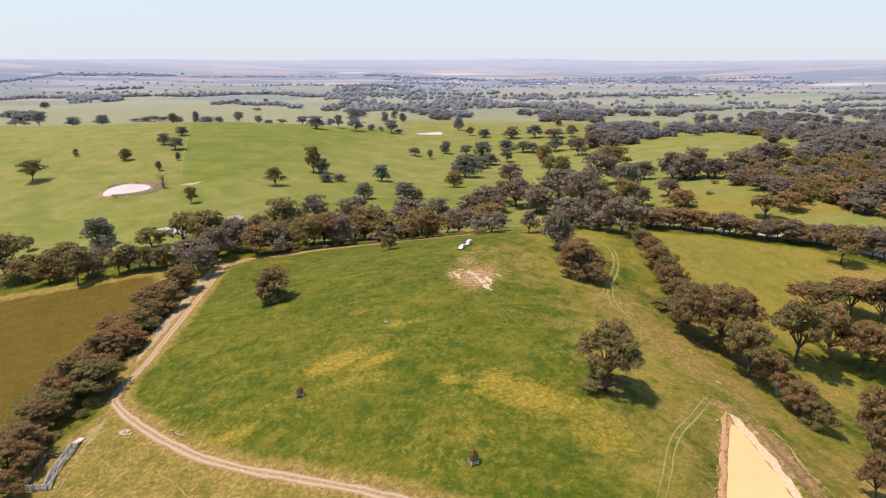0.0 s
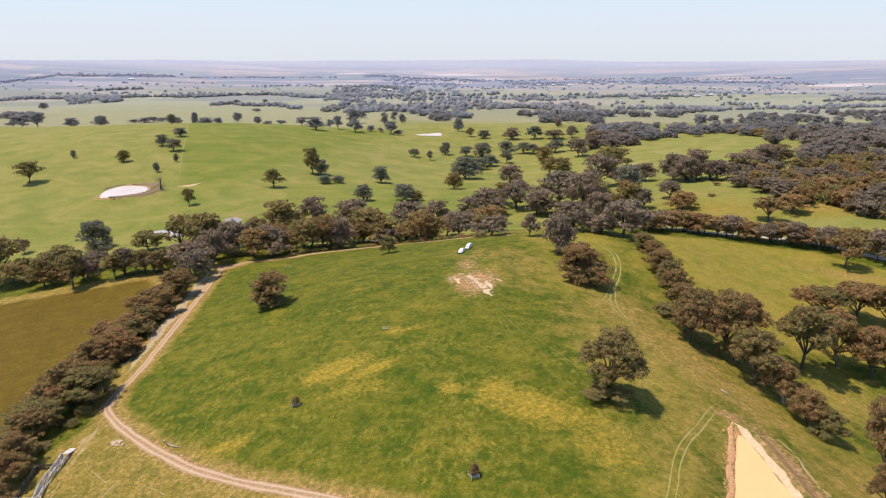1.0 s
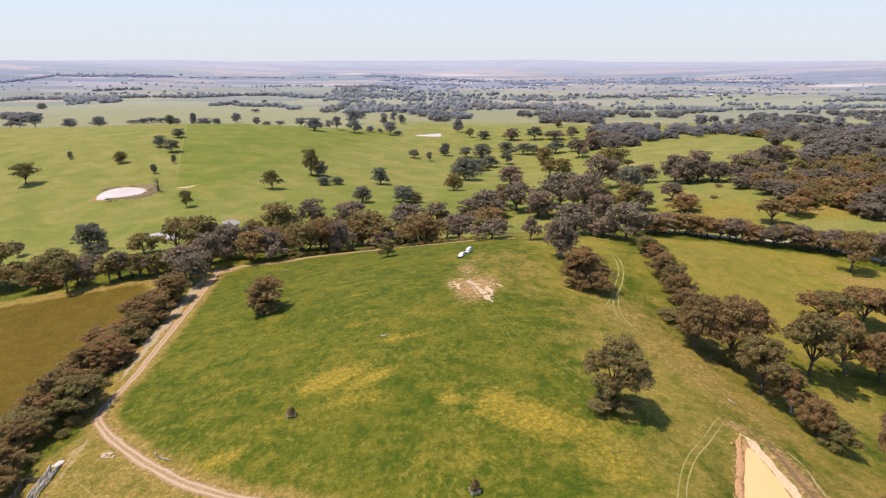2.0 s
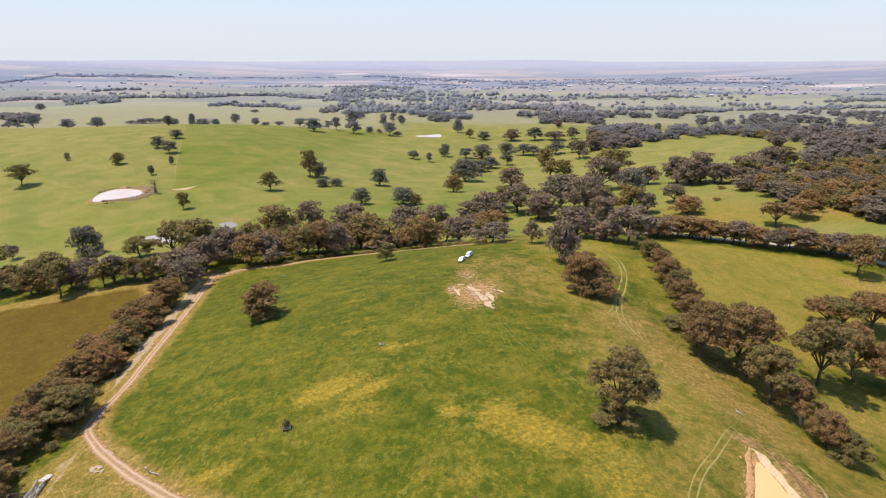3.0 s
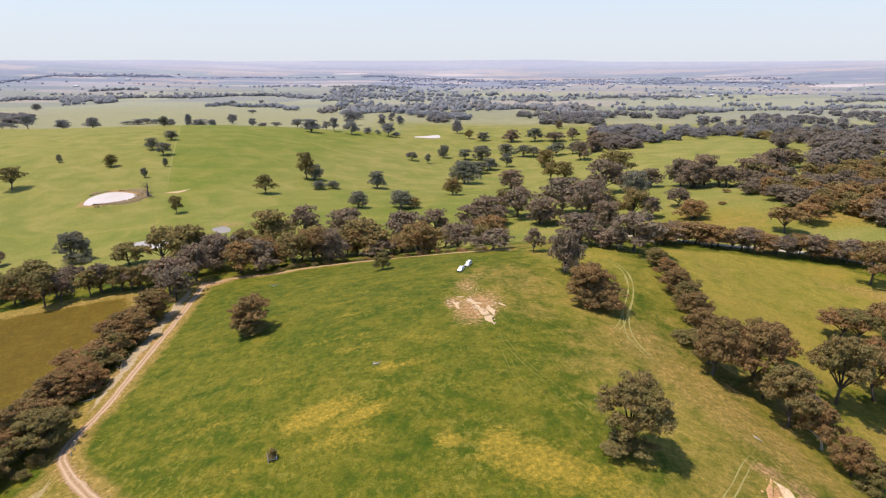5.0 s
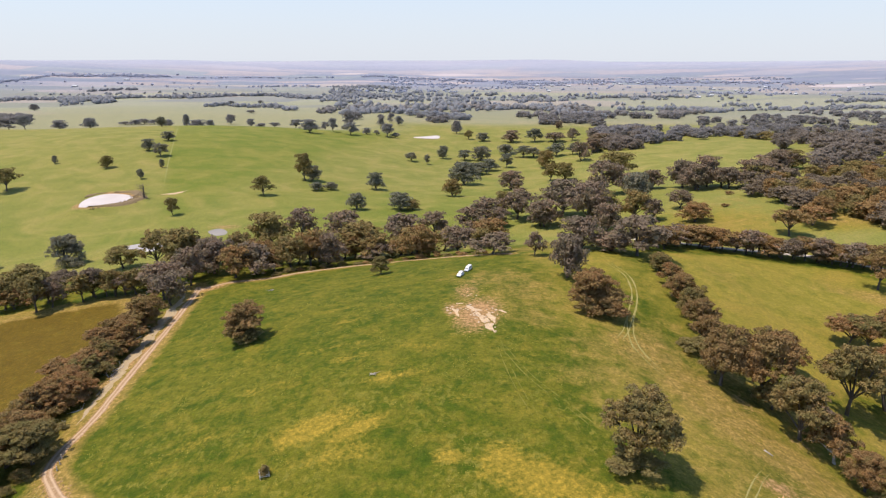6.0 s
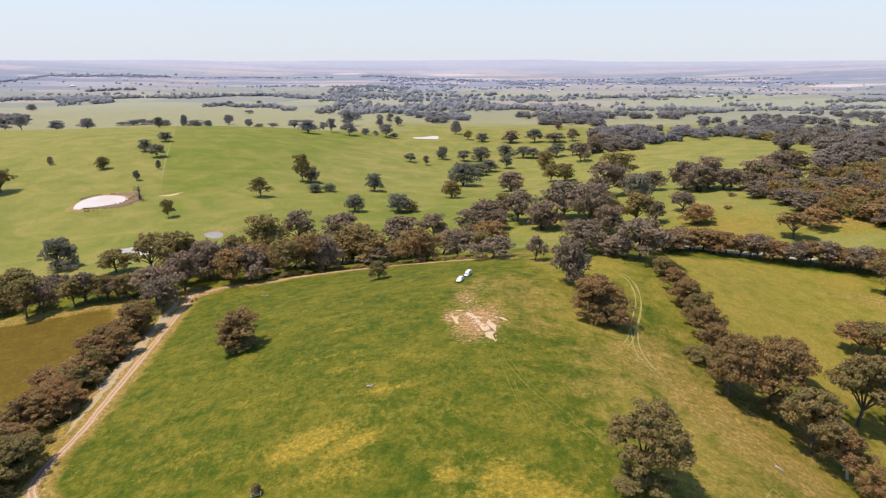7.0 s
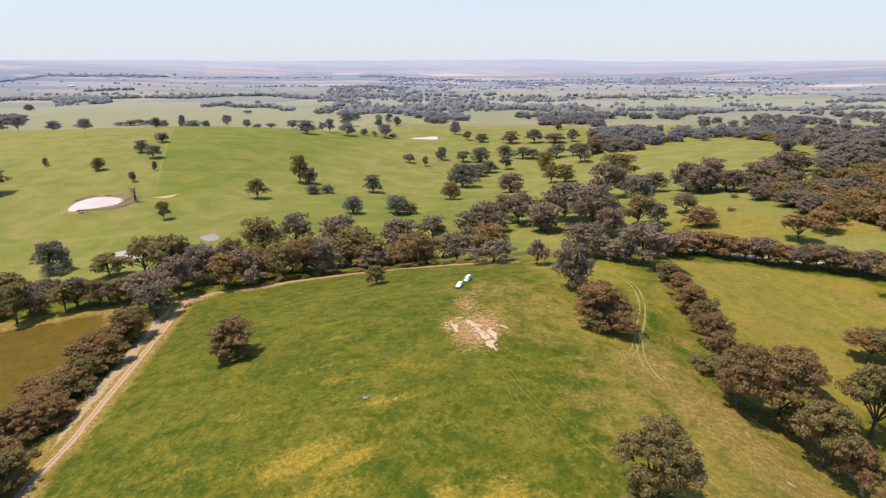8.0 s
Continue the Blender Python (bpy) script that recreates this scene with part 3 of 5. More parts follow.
def ribbon(name, line, width, mat, label, category, lift=0.05, ragged=0.35, cols=9, ruts=(), taper=0.0, seed=1, kind="structure", broken=0.0):
    """A worn strip that follows the ground; its edges sink into it."""
    p = np.asarray(line)
    tang = np.gradient(p, axis=0)
    tang /= np.linalg.norm(tang, axis=1)[:, None]
    side = np.stack([tang[:, 1], -tang[:, 0]], -1)
    n = len(p)
    k = np.arange(n)
    half = 0.5 * width * (1 + ragged * vnoise(k / 4.0, k * 0 + seed, seed))
    half2 = 0.5 * width * (1 + ragged * vnoise(k / 4.0, k * 0 + seed + 7, seed + 5))
    if taper:
        e = np.clip(np.minimum(k, n - 1 - k) / (taper * n), 0.06, 1)
        half, half2 = half * e, half2 * e
    us = np.linspace(-1, 1, cols)
    xy = np.stack([p + side * (np.where(u < 0, half, half2) * u)[:, None] for u in us], 1)
    z = ground_z(xy[..., 0].ravel(), xy[..., 1].ravel()).reshape(n, cols)
    wear = np.zeros(cols)
    for r0 in ruts:
        wear = np.maximum(wear, np.exp(-((us - r0) / 0.16) ** 2))
    crown = lift * (1 - np.abs(us) ** 4 * 1.9) - 0.05 * wear
    if broken:
        z = z + (broken * vnoise(xy[..., 0] / 1.7 + seed, xy[..., 1] / 1.7, seed) + 0.5 * broken * vnoise(xy[..., 0] / 0.6, xy[..., 1] / 0.6, seed + 3))
    verts = np.concatenate([xy, (z + crown)[..., None]], -1).reshape(-1, 3)
    i = np.arange(n * cols).reshape(n, cols)
    faces = np.stack([i[:-1, :-1], i[:-1, 1:], i[1:, 1:], i[1:, :-1]], -1).reshape(-1, 4)
    ob = mesh_object(name, verts, faces, mat, smooth=True)
    at = ob.data.attributes.new("wear", 'FLOAT', 'POINT')
    at.data.foreach_set("value", np.tile(wear, n))
    return tagged(ob, label, category, kind=kind)


# ---- tracks, road and water ----
ribbon("farm_track", FARM_TRACK, 3.2, M_TRACK, "two-wheeled brown dirt farm track between paddock and trees", "track", 0.10, 0.22, 13, (-0.45, 0.42), seed=2, broken=0.03)
ribbon("headland_track", TOP_TRACK, 3.2, M_TRACK, "pale dirt track along the top of the paddock", "track", 0.12, 0.3, 9, (-0.4, 0.4), seed=3)
ribbon("road", ROAD, 5.5, M_GRAVEL, "pale grey gravel road behind a row of trees", "road", 0.25, 0.08, 9, (-0.4, 0.4), seed=4)


M_VERGE = dirt_material("pale_verge_dirt", [(0.25, (0.26, 0.19, 0.10)), (0.55, (0.40, 0.31, 0.19)), (0.8, (0.54, 0.44, 0.30))], 0.0)
M_FENCELINE = dirt_material("mown_fence_line", [(0.25, (0.22, 0.222, 0.065)), (0.55, (0.26, 0.252, 0.085)), (0.8, (0.30, 0.282, 0.11))], 0.0)
ribbon("fence_line", open_curve([(-436, 1092), (-370, 930), (-308, 764), (-258, 620), (-236, 560)], 6), 1.3, M_FENCELINE, "pale grazed strip along a fence between two hill paddocks", "fence line", 0.12, 0.5, 5, (), 0.1, 33)
ribbon("track_verge", open_curve([(-101.6, 186), (-103.4, 208), (-107.2, 245), (-112.4, 284), (-115.5, 300)]), 4.6, M_VERGE, "pale trampled earth verge between the track and the trees", "verge", 0.06, 0.7, 11, (), 0.2, 21, broken=0.07)


def wheel_tracks(name, pts, gauge, width, label, mat=None, seed=1, broken=0.0):
    """Two faint wheel marks side by side."""
    line = open_curve(pts, 1.2)
    tang = np.gradient(line, axis=0)
    tang /= np.linalg.norm(tang, axis=1)[:, None]
    side = np.stack([tang[:, 1], -tang[:, 0]], -1)
    root = tagged(new(name), label, "wheel track", kind="structure")
    for s in (-0.5, 0.5):
        ob = ribbon("wheel_mark", line + side * gauge * s, width, mat or M_RUT, "", "", 0.03, 0.6, 5, (), 0.15, seed + (s > 0) * 3, "", broken)
        ob.parent = root


wheel_tracks("wheel_track", [(69, 284), (73.4, 268.1), (72.0, 253.0), (68.3, 240.5), (62.5, 224.6), (59.5, 210.0), (60.5, 200), (64, 190)], 1.9, 0.75, "pale worn wheel marks curving through the grass", seed=5, broken=0.025)
wheel_tracks("wheel_track", [(63.5, 228), (59.0, 217.0), (55.0, 210.0)], 1.7, 0.5, "pale worn wheel marks curving through the grass", seed=15)
wheel_tracks("wheel_track", [(74, 154), (70, 149.6), (62.7, 139.6), (55.6, 130.7), (50.9, 122.9), (47.2, 114.7), (42, 104)], 1.6, 0.45, "faint pale wheel marks beside the muddy dam", M_RUT, seed=25, broken=0.02)
wheel_tracks("wheel_track", [(16.7, 204.3), (17.9, 189.2), (20.0, 173.8), (22.8, 161.4)], 1.5, 0.24, "faint pale wheel marks below the bare scrape", M_FAINT, seed=35, broken=0.09)
wheel_tracks("wheel_track", [(17.0, 200), (24.0, 180), (32.9, 164.8), (37.5, 156.6)], 1.5, 0.24, "faint pale wheel marks across the paddock", M_FAINT, seed=45, broken=0.09)
ribbon("yard_path", open_curve([(-95.2, 159), (-94.2, 153), (-93.6, 148), (-93.2, 142), (-92.0, 132), (-90.6, 124)], 0.8), 1.1, M_GULLYSAND, "pale worn stock path beside the yard", "path", 0.03, 0.8, 7, (), 0.25, 12, broken=0.07)
ribbon("yard_path", open_curve([(-93.4, 156.0), (-94.2, 152.5), (-94.8, 149.0), (-95.0, 146.0)], 0.6), 2.3, M_GULLYSAND, "pale worn earth where stock leave the yard", "path", 0.04, 0.7, 9, (), 0.35, 13, broken=0.05)
for k, pts in enumerate(([(-92, 143), (-88, 138), (-83, 133.5), (-78, 129.5)], [(-76, 131.5), (-77.4, 127), (-78.4, 122)], [(-70, 128), (-63, 124), (-56, 117)])):
    ribbon("stock_pad", open_curve(pts, 0.7), 0.36, M_GULLYSAND, "narrow pale stock pad worn through dry grass", "path", 0.03, 0.9, 5, (), 0.3, 80 + k, broken=0.07)
ribbon("erosion_strip", open_curve([(83.4, 144.6), (84.6, 139), (85.0, 134.4), (84.1, 125.4), (85.3, 116.5)], 0.8), 0.95, M_GULLYSAND, "pale eroded sandy strip below the dam wall", "erosion gully", 0.05, 0.9, 7, (), 0.2, 7, broken=0.09)
ribbon("dam_bank", open_curve([(72.4, 143.5), (73.8, 139), (74.2, 130.0), (74.2, 119.0), (73.7, 108)], 0.8), 1.8, M_SAND, "pale sandy bank along the edge of the muddy dam", "bank", 0.10, 0.28, 7, (), 0.1, 8, broken=0.06)


M_REDSOIL = dirt_material("red_soil", [(0.25, (0.34, 0.175, 0.075)), (0.55, (0.60, 0.345, 0.170)), (0.8, (0.78, 0.53, 0.32))], 0.0)
ribbon("dam_bank", open_curve([(73.4, 145.5), (71.2, 141.5), (66.6, 131.0), (62.6, 122.0), (58.2, 112), (53.8, 101)], 0.8), 1.5, M_REDSOIL, "crumbling red-brown soil bank of the muddy dam", "bank", 0.08, 0.7, 7, (), 0.12, 9, broken=0.08)


for pts, wd in (([(8.4, 232.5), (10.5, 227), (12.6, 221), (14.2, 215), (16.4, 206.0)], 2.6), ([(15.4, 224), (16.2, 219), (17.0, 213)], 1.7), ([(3.6, 229), (5.2, 224), (5.8, 220)], 2.0), ([(5.0, 233.5), (8.0, 233)], 1.0), ([(19.0, 226), (21.5, 222.5)], 0.8), ([(9.0, 240), (11, 243)], 0.7)):
    ribbon("scrape", open_curve(pts, 0.7), wd, M_SAND, "pale bare sandy scrape in the grass", "bare earth", 0.05, 0.85, 11, (), 0.2, int(pts[0][1]), broken=0.11)


ribbon("dam_bank", open_curve([(-276, 556), (-262, 556), (-248, 546), (-243, 533), (-247, 519), (-256, 508), (-268, 500)], 2.0), 9.0, M_BANK, "brown earth bank round the stock dam", "bank", 0.9, 0.7, 7, (), 0.2, 14, broken=0.35)
ribbon("dam_bank", open_curve([(-290, 536), (-289, 548), (-282, 556)], 2.0), 5.0, M_BANK, "brown earth bank round the stock dam", "bank", 0.4, 0.7, 7, (), 0.3, 16, broken=0.3)
ribbon("bare_patch", open_curve([(-232, 546), (-222, 552), (-216, 560)], 2.0), 5.0, M_SAND, "pale bare patch beside the stock dam", "bare earth", 0.2, 0.8, 7, (), 0.3, 18, broken=0.2)


for pts, wd, sd_ in (([(1640, 2960), (1760, 2945), (1880, 2925), (1990, 2890)], 130, 1), ([(-130, 3950), (0, 3925), (130, 3890), (260, 3850)], 170, 2), ([(-640, 3850), (-540, 3862), (-430, 3860)], 130, 3)):
    ribbon("stubble_field", open_curve(pts, 40), wd, M_STUBBLE, "pale stubble field far out on the plain", "field", 4.0, 0.3, 7, (), 0.3, sd_)


def water(name, poly, level, mat, label):
    c = poly.mean(0)
    verts, faces, n = [(*c, level)], [], len(poly)
    for ring in (0.5, 1.0, 1.04):
        verts += [(*(c + (q - c) * ring), level - (0.3 if ring > 1 else 0)) for q in poly]
    for k in range(n):
        j = (k + 1) % n
        faces.append((0, 1 + k, 1 + j))
        for a in (1, 1 + n):
            faces.append((a + k, a + n + k, a + n + j, a + j))
    ob = mesh_object(name, verts, faces, mat)
    bm = bmesh.new()
    bm.from_mesh(ob.data)
    bmesh.ops.recalc_face_normals(bm, faces=bm.faces)
    if sum(f.normal.z for f in bm.faces) < 0:
        bmesh.ops.reverse_faces(bm, faces=bm.faces)
    bm.to_mesh(ob.data)
    bm.free()
    tagged(ob, label, "water", kind="structure")


def wavy(poly, amp, seed):
    c = poly.mean(0)
    k = np.arange(len(poly))
    d = poly - c
    return c + d * (1 + amp * vnoise(k / 2.5, k * 0 + seed, seed) / np.linalg.norm(d, axis=1))[:, None]


water("farm_dam", wavy(POND, 0.35, 1), -8.0, W_TAN, "muddy tan water of a farm dam")
water("stock_dam", DAM_WEST, -27.1, W_PALE, "milky pale water of a stock dam on the hill")
water("distant_dam", DAM_NORTH, -40.2, W_PALE, "pale water of a small dam between paddocks")
water("creek_pool", POOL_A, -28.3, W_CREEK, "pale shallow creek pool below trees")
water("creek_pool", POOL_B, -28.1, W_GREY, "grey shallow creek pool below trees")


# ---- trees ----
def tube(verts, faces, pts, radii, sides=6):
    pts = [Vector(p) for p in pts]
    base = len(verts)
    for k, p in enumerate(pts):
        d = (pts[min(k + 1, len(pts) - 1)] - pts[max(k - 1, 0)]).normalized()
        a = d.orthogonal().normalized()
        b = d.cross(a)
        for s in range(sides):
            w = 2 * math.pi * s / sides
            verts.append(p + (a * math.cos(w) + b * math.sin(w)) * radii[k])
    for k in range(len(pts) - 1):
        for s in range(sides):
            q = (s + 1) % sides
            faces.append((base + k * sides + s, base + k * sides + q, base + (k + 1) * sides + q, base + (k + 1) * sides + s))
    faces.append(tuple(base + (len(pts) - 1) * sides + s for s in range(sides)))


def leaves(rng, clumps, per, size, flat=0.5, stray=0.5, under=-0.35):
    """Small leaf sprays that lie over flattened clumps like a ragged skin."""
    vs, n = [], 0
    for (cx, cy, cz, rx, rz) in clumps:
        k = max(6, int(per * (rx / 0.15) ** 1.7))
        d = rng.normal(size=(k, 3))
        d /= np.linalg.norm(d, axis=1)[:, None]
        d[:, 2] = np.where(d[:, 2] < under, -d[:, 2], d[:, 2])
        rad = 1.04 - 0.42 * rng.random(k) ** 2.2 + 0.15 * rng.normal(size=k)
        rad *= 1 + 0.20 * np.sin(d[:, 0] * 7 + cx * 40) * np.cos(d[:, 1] * 6 + cy * 30)
        c = d * rad[:, None] * np.array([rx, rx, rz]) + np.array([cx, cy, cz])
        nrm = d * np.array([1, 1, 1.3]) + rng.normal(size=(k, 3)) * stray
        nrm /= np.linalg.norm(nrm, axis=1)[:, None]
        u = np.cross(nrm, rng.normal(size=(k, 3)))
        u /= np.linalg.norm(u, axis=1)[:, None]
        v = np.cross(nrm, u)
        s = size * (0.5 + 1.0 * rng.random(k))[:, None]
        bend = nrm * s * 0.2
        tri = np.stack([c + u * s * 1.2 - bend, c - u * s * 0.7 + v * s * flat * 1.2 + bend, c - u * s * 0.7 - v * s * flat * 1.2 + bend], 1)
        vs.append(tri.reshape(-1, 3))
        n += k
    verts = np.concatenate(vs)
    return verts, np.arange(3 * n).reshape(-1, 3)


def tree_parts(seed, style, detail):
    """Trunk and crown of unit height and unit crown width. Limbs carry uneven domes, and each dome is a bunch of leaf clumps with gaps between."""
    rng = np.random.default_rng(seed)
    verts, faces, clumps, cores = [], [], [], []
    domes, low, high, fork, spread, dome_r, squash = {
        "gum": (9, 0.32, 0.81, 0.16 + 0.06 * rng.random(), 0.335, 0.205, 0.80),
        "tall": (8, 0.48, 0.86, 0.27, 0.32, 0.20, 0.68),
        "round": (9, 0.22, 0.76, 0.08, 0.27, 0.24, 0.88),
        "shrub": (6, 0.22, 0.66, 0.05, 0.32, 0.25, 0.8)}[style]
    lean = rng.normal(size=2) * 0.035
    r0 = {"gum": 0.027, "tall": 0.025, "round": 0.03, "shrub": 0.02}[style]
    top = Vector((lean[0], lean[1], fork))
    tube(verts, faces, [(0, 0, -0.06), (0, 0, 0.0), (lean[0] * .5 + .006, lean[1] * .5, fork * .5), tuple(top)], [r0 * 1.7, r0 * 1.35, r0 * 1.05, r0 * 0.9], 8)
    a0 = rng.random() * 6
    for k in range(domes):
        a = a0 + 2.4 * k + rng.normal() * 0.35
        u = k / (domes - 1)
        zz = low + (high - low) * u ** 0.9 + rng.normal() * 0.055
        rr = spread * (0.95 + 0.35 * u - 1.15 * u * u) * (0.6 + 0.6 * rng.random())
        big = dome_r * rng.uniform(0.62, 1.28)
        b = np.array([rr * math.cos(a) + lean[0], rr * math.sin(a) + lean[1], zz])
        midp = Vector((b[0] * 0.45 + top.x * 0.55, b[1] * 0.45 + top.y * 0.55, fork + (b[2] - fork) * 0.45))
        if detail:
            tube(verts, faces, [tuple(top - Vector((0, 0, 0.02))), tuple(midp), tuple(b)], [r0 * 0.66, r0 * 0.46, r0 * 0.2], 6 if detail > 1 else 4)
        cores.append((*b, big * 0.66, big * 0.60 * squash))
        count = {2: 13, 1: 8, 0: 4}[detail]
        spin = rng.random() * 6.3
        for q in range(count):
            cz = 1 - (1.42 if style in ("round", "shrub") else 1.22) * (q + 0.5) / count
            ring = math.sqrt(max(0.0, 1 - cz * cz))
            ang = spin + 2.4 * q + rng.normal() * 0.3
            d = np.array([ring * math.cos(ang), ring * math.sin(ang), cz * squash]) * big * (0.62 + 0.58 * rng.random())
            size = {2: 0.056, 1: 0.080, 0: 0.125}[detail] * rng.uniform(0.6, 1.6) * big / 0.2
            c = b + d
            c[2] = min(max(c[2], 0.09), 0.99 - size * 0.7)
            clumps.append((*c, size, size * rng.uniform(0.50, 0.95)))
            if detail > 1 and q % 2:
                tube(verts, faces, [tuple(midp.lerp(Vector(b), 0.6)), tuple(c)], [r0 * 0.24, r0 * 0.07], 4)
    per, size = {2: (560, 0.0138), 1: (96, 0.0285), 0: (15, 0.066)}[detail]
    cv, cf = leaves(rng, clumps, per, size, 0.6, {2: 0.62, 1: 0.52, 0: 0.4}[detail])
    iv, jf = leaves(rng, cores, per * 0.14, size * 2.2, 0.8, 0.4, -1.1)
    cv, cf = np.concatenate([cv, iv]), np.concatenate([cf, jf + len(cv)])
    lo, hi = np.percentile(cv[:, :2], 1, axis=0), np.percentile(cv[:, :2], 99, axis=0)
    k = 1.0 / max(hi - lo)
    cv[:, :2] = (cv[:, :2] - (lo + hi) / 2) * k
    mid = (lo + hi) / 2
    grow = 0.985 / np.percentile(cv[:, 2], 99.5)
    cv[:, 2] *= grow
    verts = [Vector(((v[0] - mid[0] * min(1, max(0, v[2] / fork))) * (k if v[2] > fork else 1), (v[1] - mid[1] * min(1, max(0, v[2] / fork))) * (k if v[2] > fork else 1), v[2] * (grow if v[2] > 0 else 1))) for v in verts]
    return verts, faces, cv, cf


TREES = {}
LABELS = {
    "olive": "olive-green gum tree with an open spreading crown", "rust": "brown-tinged gum tree with a spreading layered crown",
    "brown": "brown-green gum tree with a full uneven crown",
    "dark": "dark green round-headed tree standing in the grass", "shrub": "low dense olive-brown shrub on grass", "far": "grey-green tree on a distant slope, haze painted into its leaves"}


def plant(x, y, h, w, style, foliage, detail, group, label="", seed=0, sink=0.0, bark=None):
    """One tree of a kind, built once and then copied."""
    variant = int(abs(x * 7.3 + y * 3.1)) % (4 if style == "gum" else 3)
    key = (style, foliage, detail, variant, bark is not None)
    spin = (x * 37 + y * 53) % 360
    m = pose(x, y, float(ground_z(x, y)) - sink, 0, 0, spin) @ Matrix.Diagonal((w, w, h, 1))
    if key not in TREES:
        mat = {"olive": F_OLIVE, "rust": F_RUST, "dark": F_DARK, "shrub": F_OLIVE, "far": F_FAR, "brown": F_BROWN}[foliage]
        tv, tf, cv, cf = tree_parts(variant * 17 + len(style) * 5 + detail, style, detail)
        root = thing("shrub" if style == "shrub" else "tree", label or LABELS[foliage], "shrub" if style == "shrub" else "tree", group, m)
        mesh_object("trunk", tv, tf, bark or M_BARK, root, smooth=True)
        mesh_object("crown", cv, cf, mat, root)
        TREES[key] = (root, Matrix.Diagonal((w, w, h, 1)))
        return root
    proto, size = TREES[key]
    ob = copy_thing(proto, m @ size.inverted())
    return tagged(ob, label or LABELS[foliage], "", group)


# x, y, height, crown width
HILL = ((-367.2, 556.8, 19.5, 20.1), (-374.2, 641.9, 7.9, 5.7), (-317.4, 627.3, 11.6, 12.4), (-269.2, 591.6, 9.1, 6.4), (-199.1, 487.9, 13.4, 8.9), (-267.4, 632.8, 8.4, 5.1), (-308.6, 700, 12.3, 13.7), (-286.8, 677.8, 13.1, 14.5), (-313.2, 761.1, 10.6, 14.8), (-406.8, 964.8, 15, 15.3), (-150.4, 556, 16.5, 15.1), (-61.6, 616.9, 16.1, 16.7), (-66.5, 511.7, 13.2, 14.9), (-39.5, 840.1, 11.1, 13.5), (-19, 828.8, 12.5, 8.9), (1.1, 881, 17.1, 15.7), (-209, 371.2, 17.8, 19.4), (8.8, 587.9, 15.5, 17.1))
CLUMPS = ((-130.7, 629.6, 26.4, 17), (-124.6, 632.9, 14.8, 19.4), (-111, 588.6, 7.4, 12.8), (-100.6, 596.6, 6.9, 11.9), (-32.1, 514, 14.1, 19.7), (-22.7, 513.5, 8, 11.2), (23.9, 689.6, 24.2, 31.1), (43.9, 770.7, 13.7, 23.5), (58.3, 798.9, 14.2, 20.1), (29.3, 875.5, 13.9, 17.2), (52, 877.5, 19.4, 25.1), (90.7, 922.6, 13.7, 23), (81, 819, 18.2, 16.1), (110.2, 893.2, 15.7, 23.9), (124.7, 888.3, 14, 22.2), (125.9, 801.2, 21.4, 23), (152.5, 885, 17.9, 25.2), (115.5, 699.5, 18.9, 16.4), (130, 692.9, 18.7, 21.2), (42.5, 1058.1, 14.7, 15), (64, 1041, 13.5, 20.3))
SADDLE = ((107.6, 1025.4, 18.7, 25.4), (144.4, 1022.9, 20.5, 25.4), (173.5, 1013.2, 14.1, 30.5), (202.5, 1015, 18.5, 19.8), (176.7, 830.4, 24.1, 23.7), (176.4, 886.6, 15.6, 15.8), (208.9, 1177.6, 15.3, 14.5), (203.4, 884.9, 23.3, 23.6), (228.8, 943.7, 18.2, 28.5), (67.7, 632.4, 18.3, 24), (44.1, 486, 17, 14.2), (180, 671.3, 25.1, 33.8), (132.1, 533.9, 27.9, 27.1), (142.7, 486.5, 22, 22.1), (172.9, 542.1, 16.1, 19.6))
CREST = ((-692.7, 1096.5, 23.6, 25.1), (-636, 1099.3, 16.1, 25.2), (-605.4, 1133.5, 18.6, 23.9), (-722.7, 1075.8, 10.2, 18.9), (-704.2, 1073.7, 9.3, 15.1), (-586.8, 1221.3, 6.3, 21.4), (-566.3, 1218.9, 9.4, 23.5), (-554.4, 1233.1, 10.6, 23.8), (-537.5, 1231.8, 8.5, 19.5), (-412.4, 1112, 13.4, 27.4), (-379.6, 1082.4, 12.1, 15.2), (-467.5, 1126.9, 14.6, 17.8), (-442.6, 1142.2, 21.6, 12), (-392, 1223.8, 17.9, 19.3), (-320.3, 1104.5, 15.2, 15.5), (-294.7, 1074.3, 6.5, 17), (-267.2, 1058.8, 7.3, 16.8), (-235, 1060.3, 13.7, 18.7), (-198.5, 992.3, 19.7, 26.3), (-200.1, 1127.4, 14.6, 15.9), (-171.1, 1039, 21.6, 12.8))
CREST_EAST = ((-168.6, 1208.3, 27, 31.9), (-141.3, 1021.3, 19.5, 23.5), (-120.2, 1050.1, 10, 13), (-103.2, 1046.9, 8.2, 9.2), (-87.3, 1043.4, 20.7, 24), (-74.4, 1044.4, 8.1, 16.6), (-110.4, 1187.9, 16.4, 12.5), (-100, 1269.1, 9.8, 11.2), (-79.4, 1225.4, 16.9, 15.1), (25, 1116.7, 22.2, 17.7), (-178.4, 1387.6, 15.4, 24.3), (-548.1, 1985.7, 8.3, 17.3), (-1020.3, 1650, 16.8, 23.1), (-451.4, 1555.8, 7.9, 19), (-591.2, 1847.7, 12.5, 25.8))
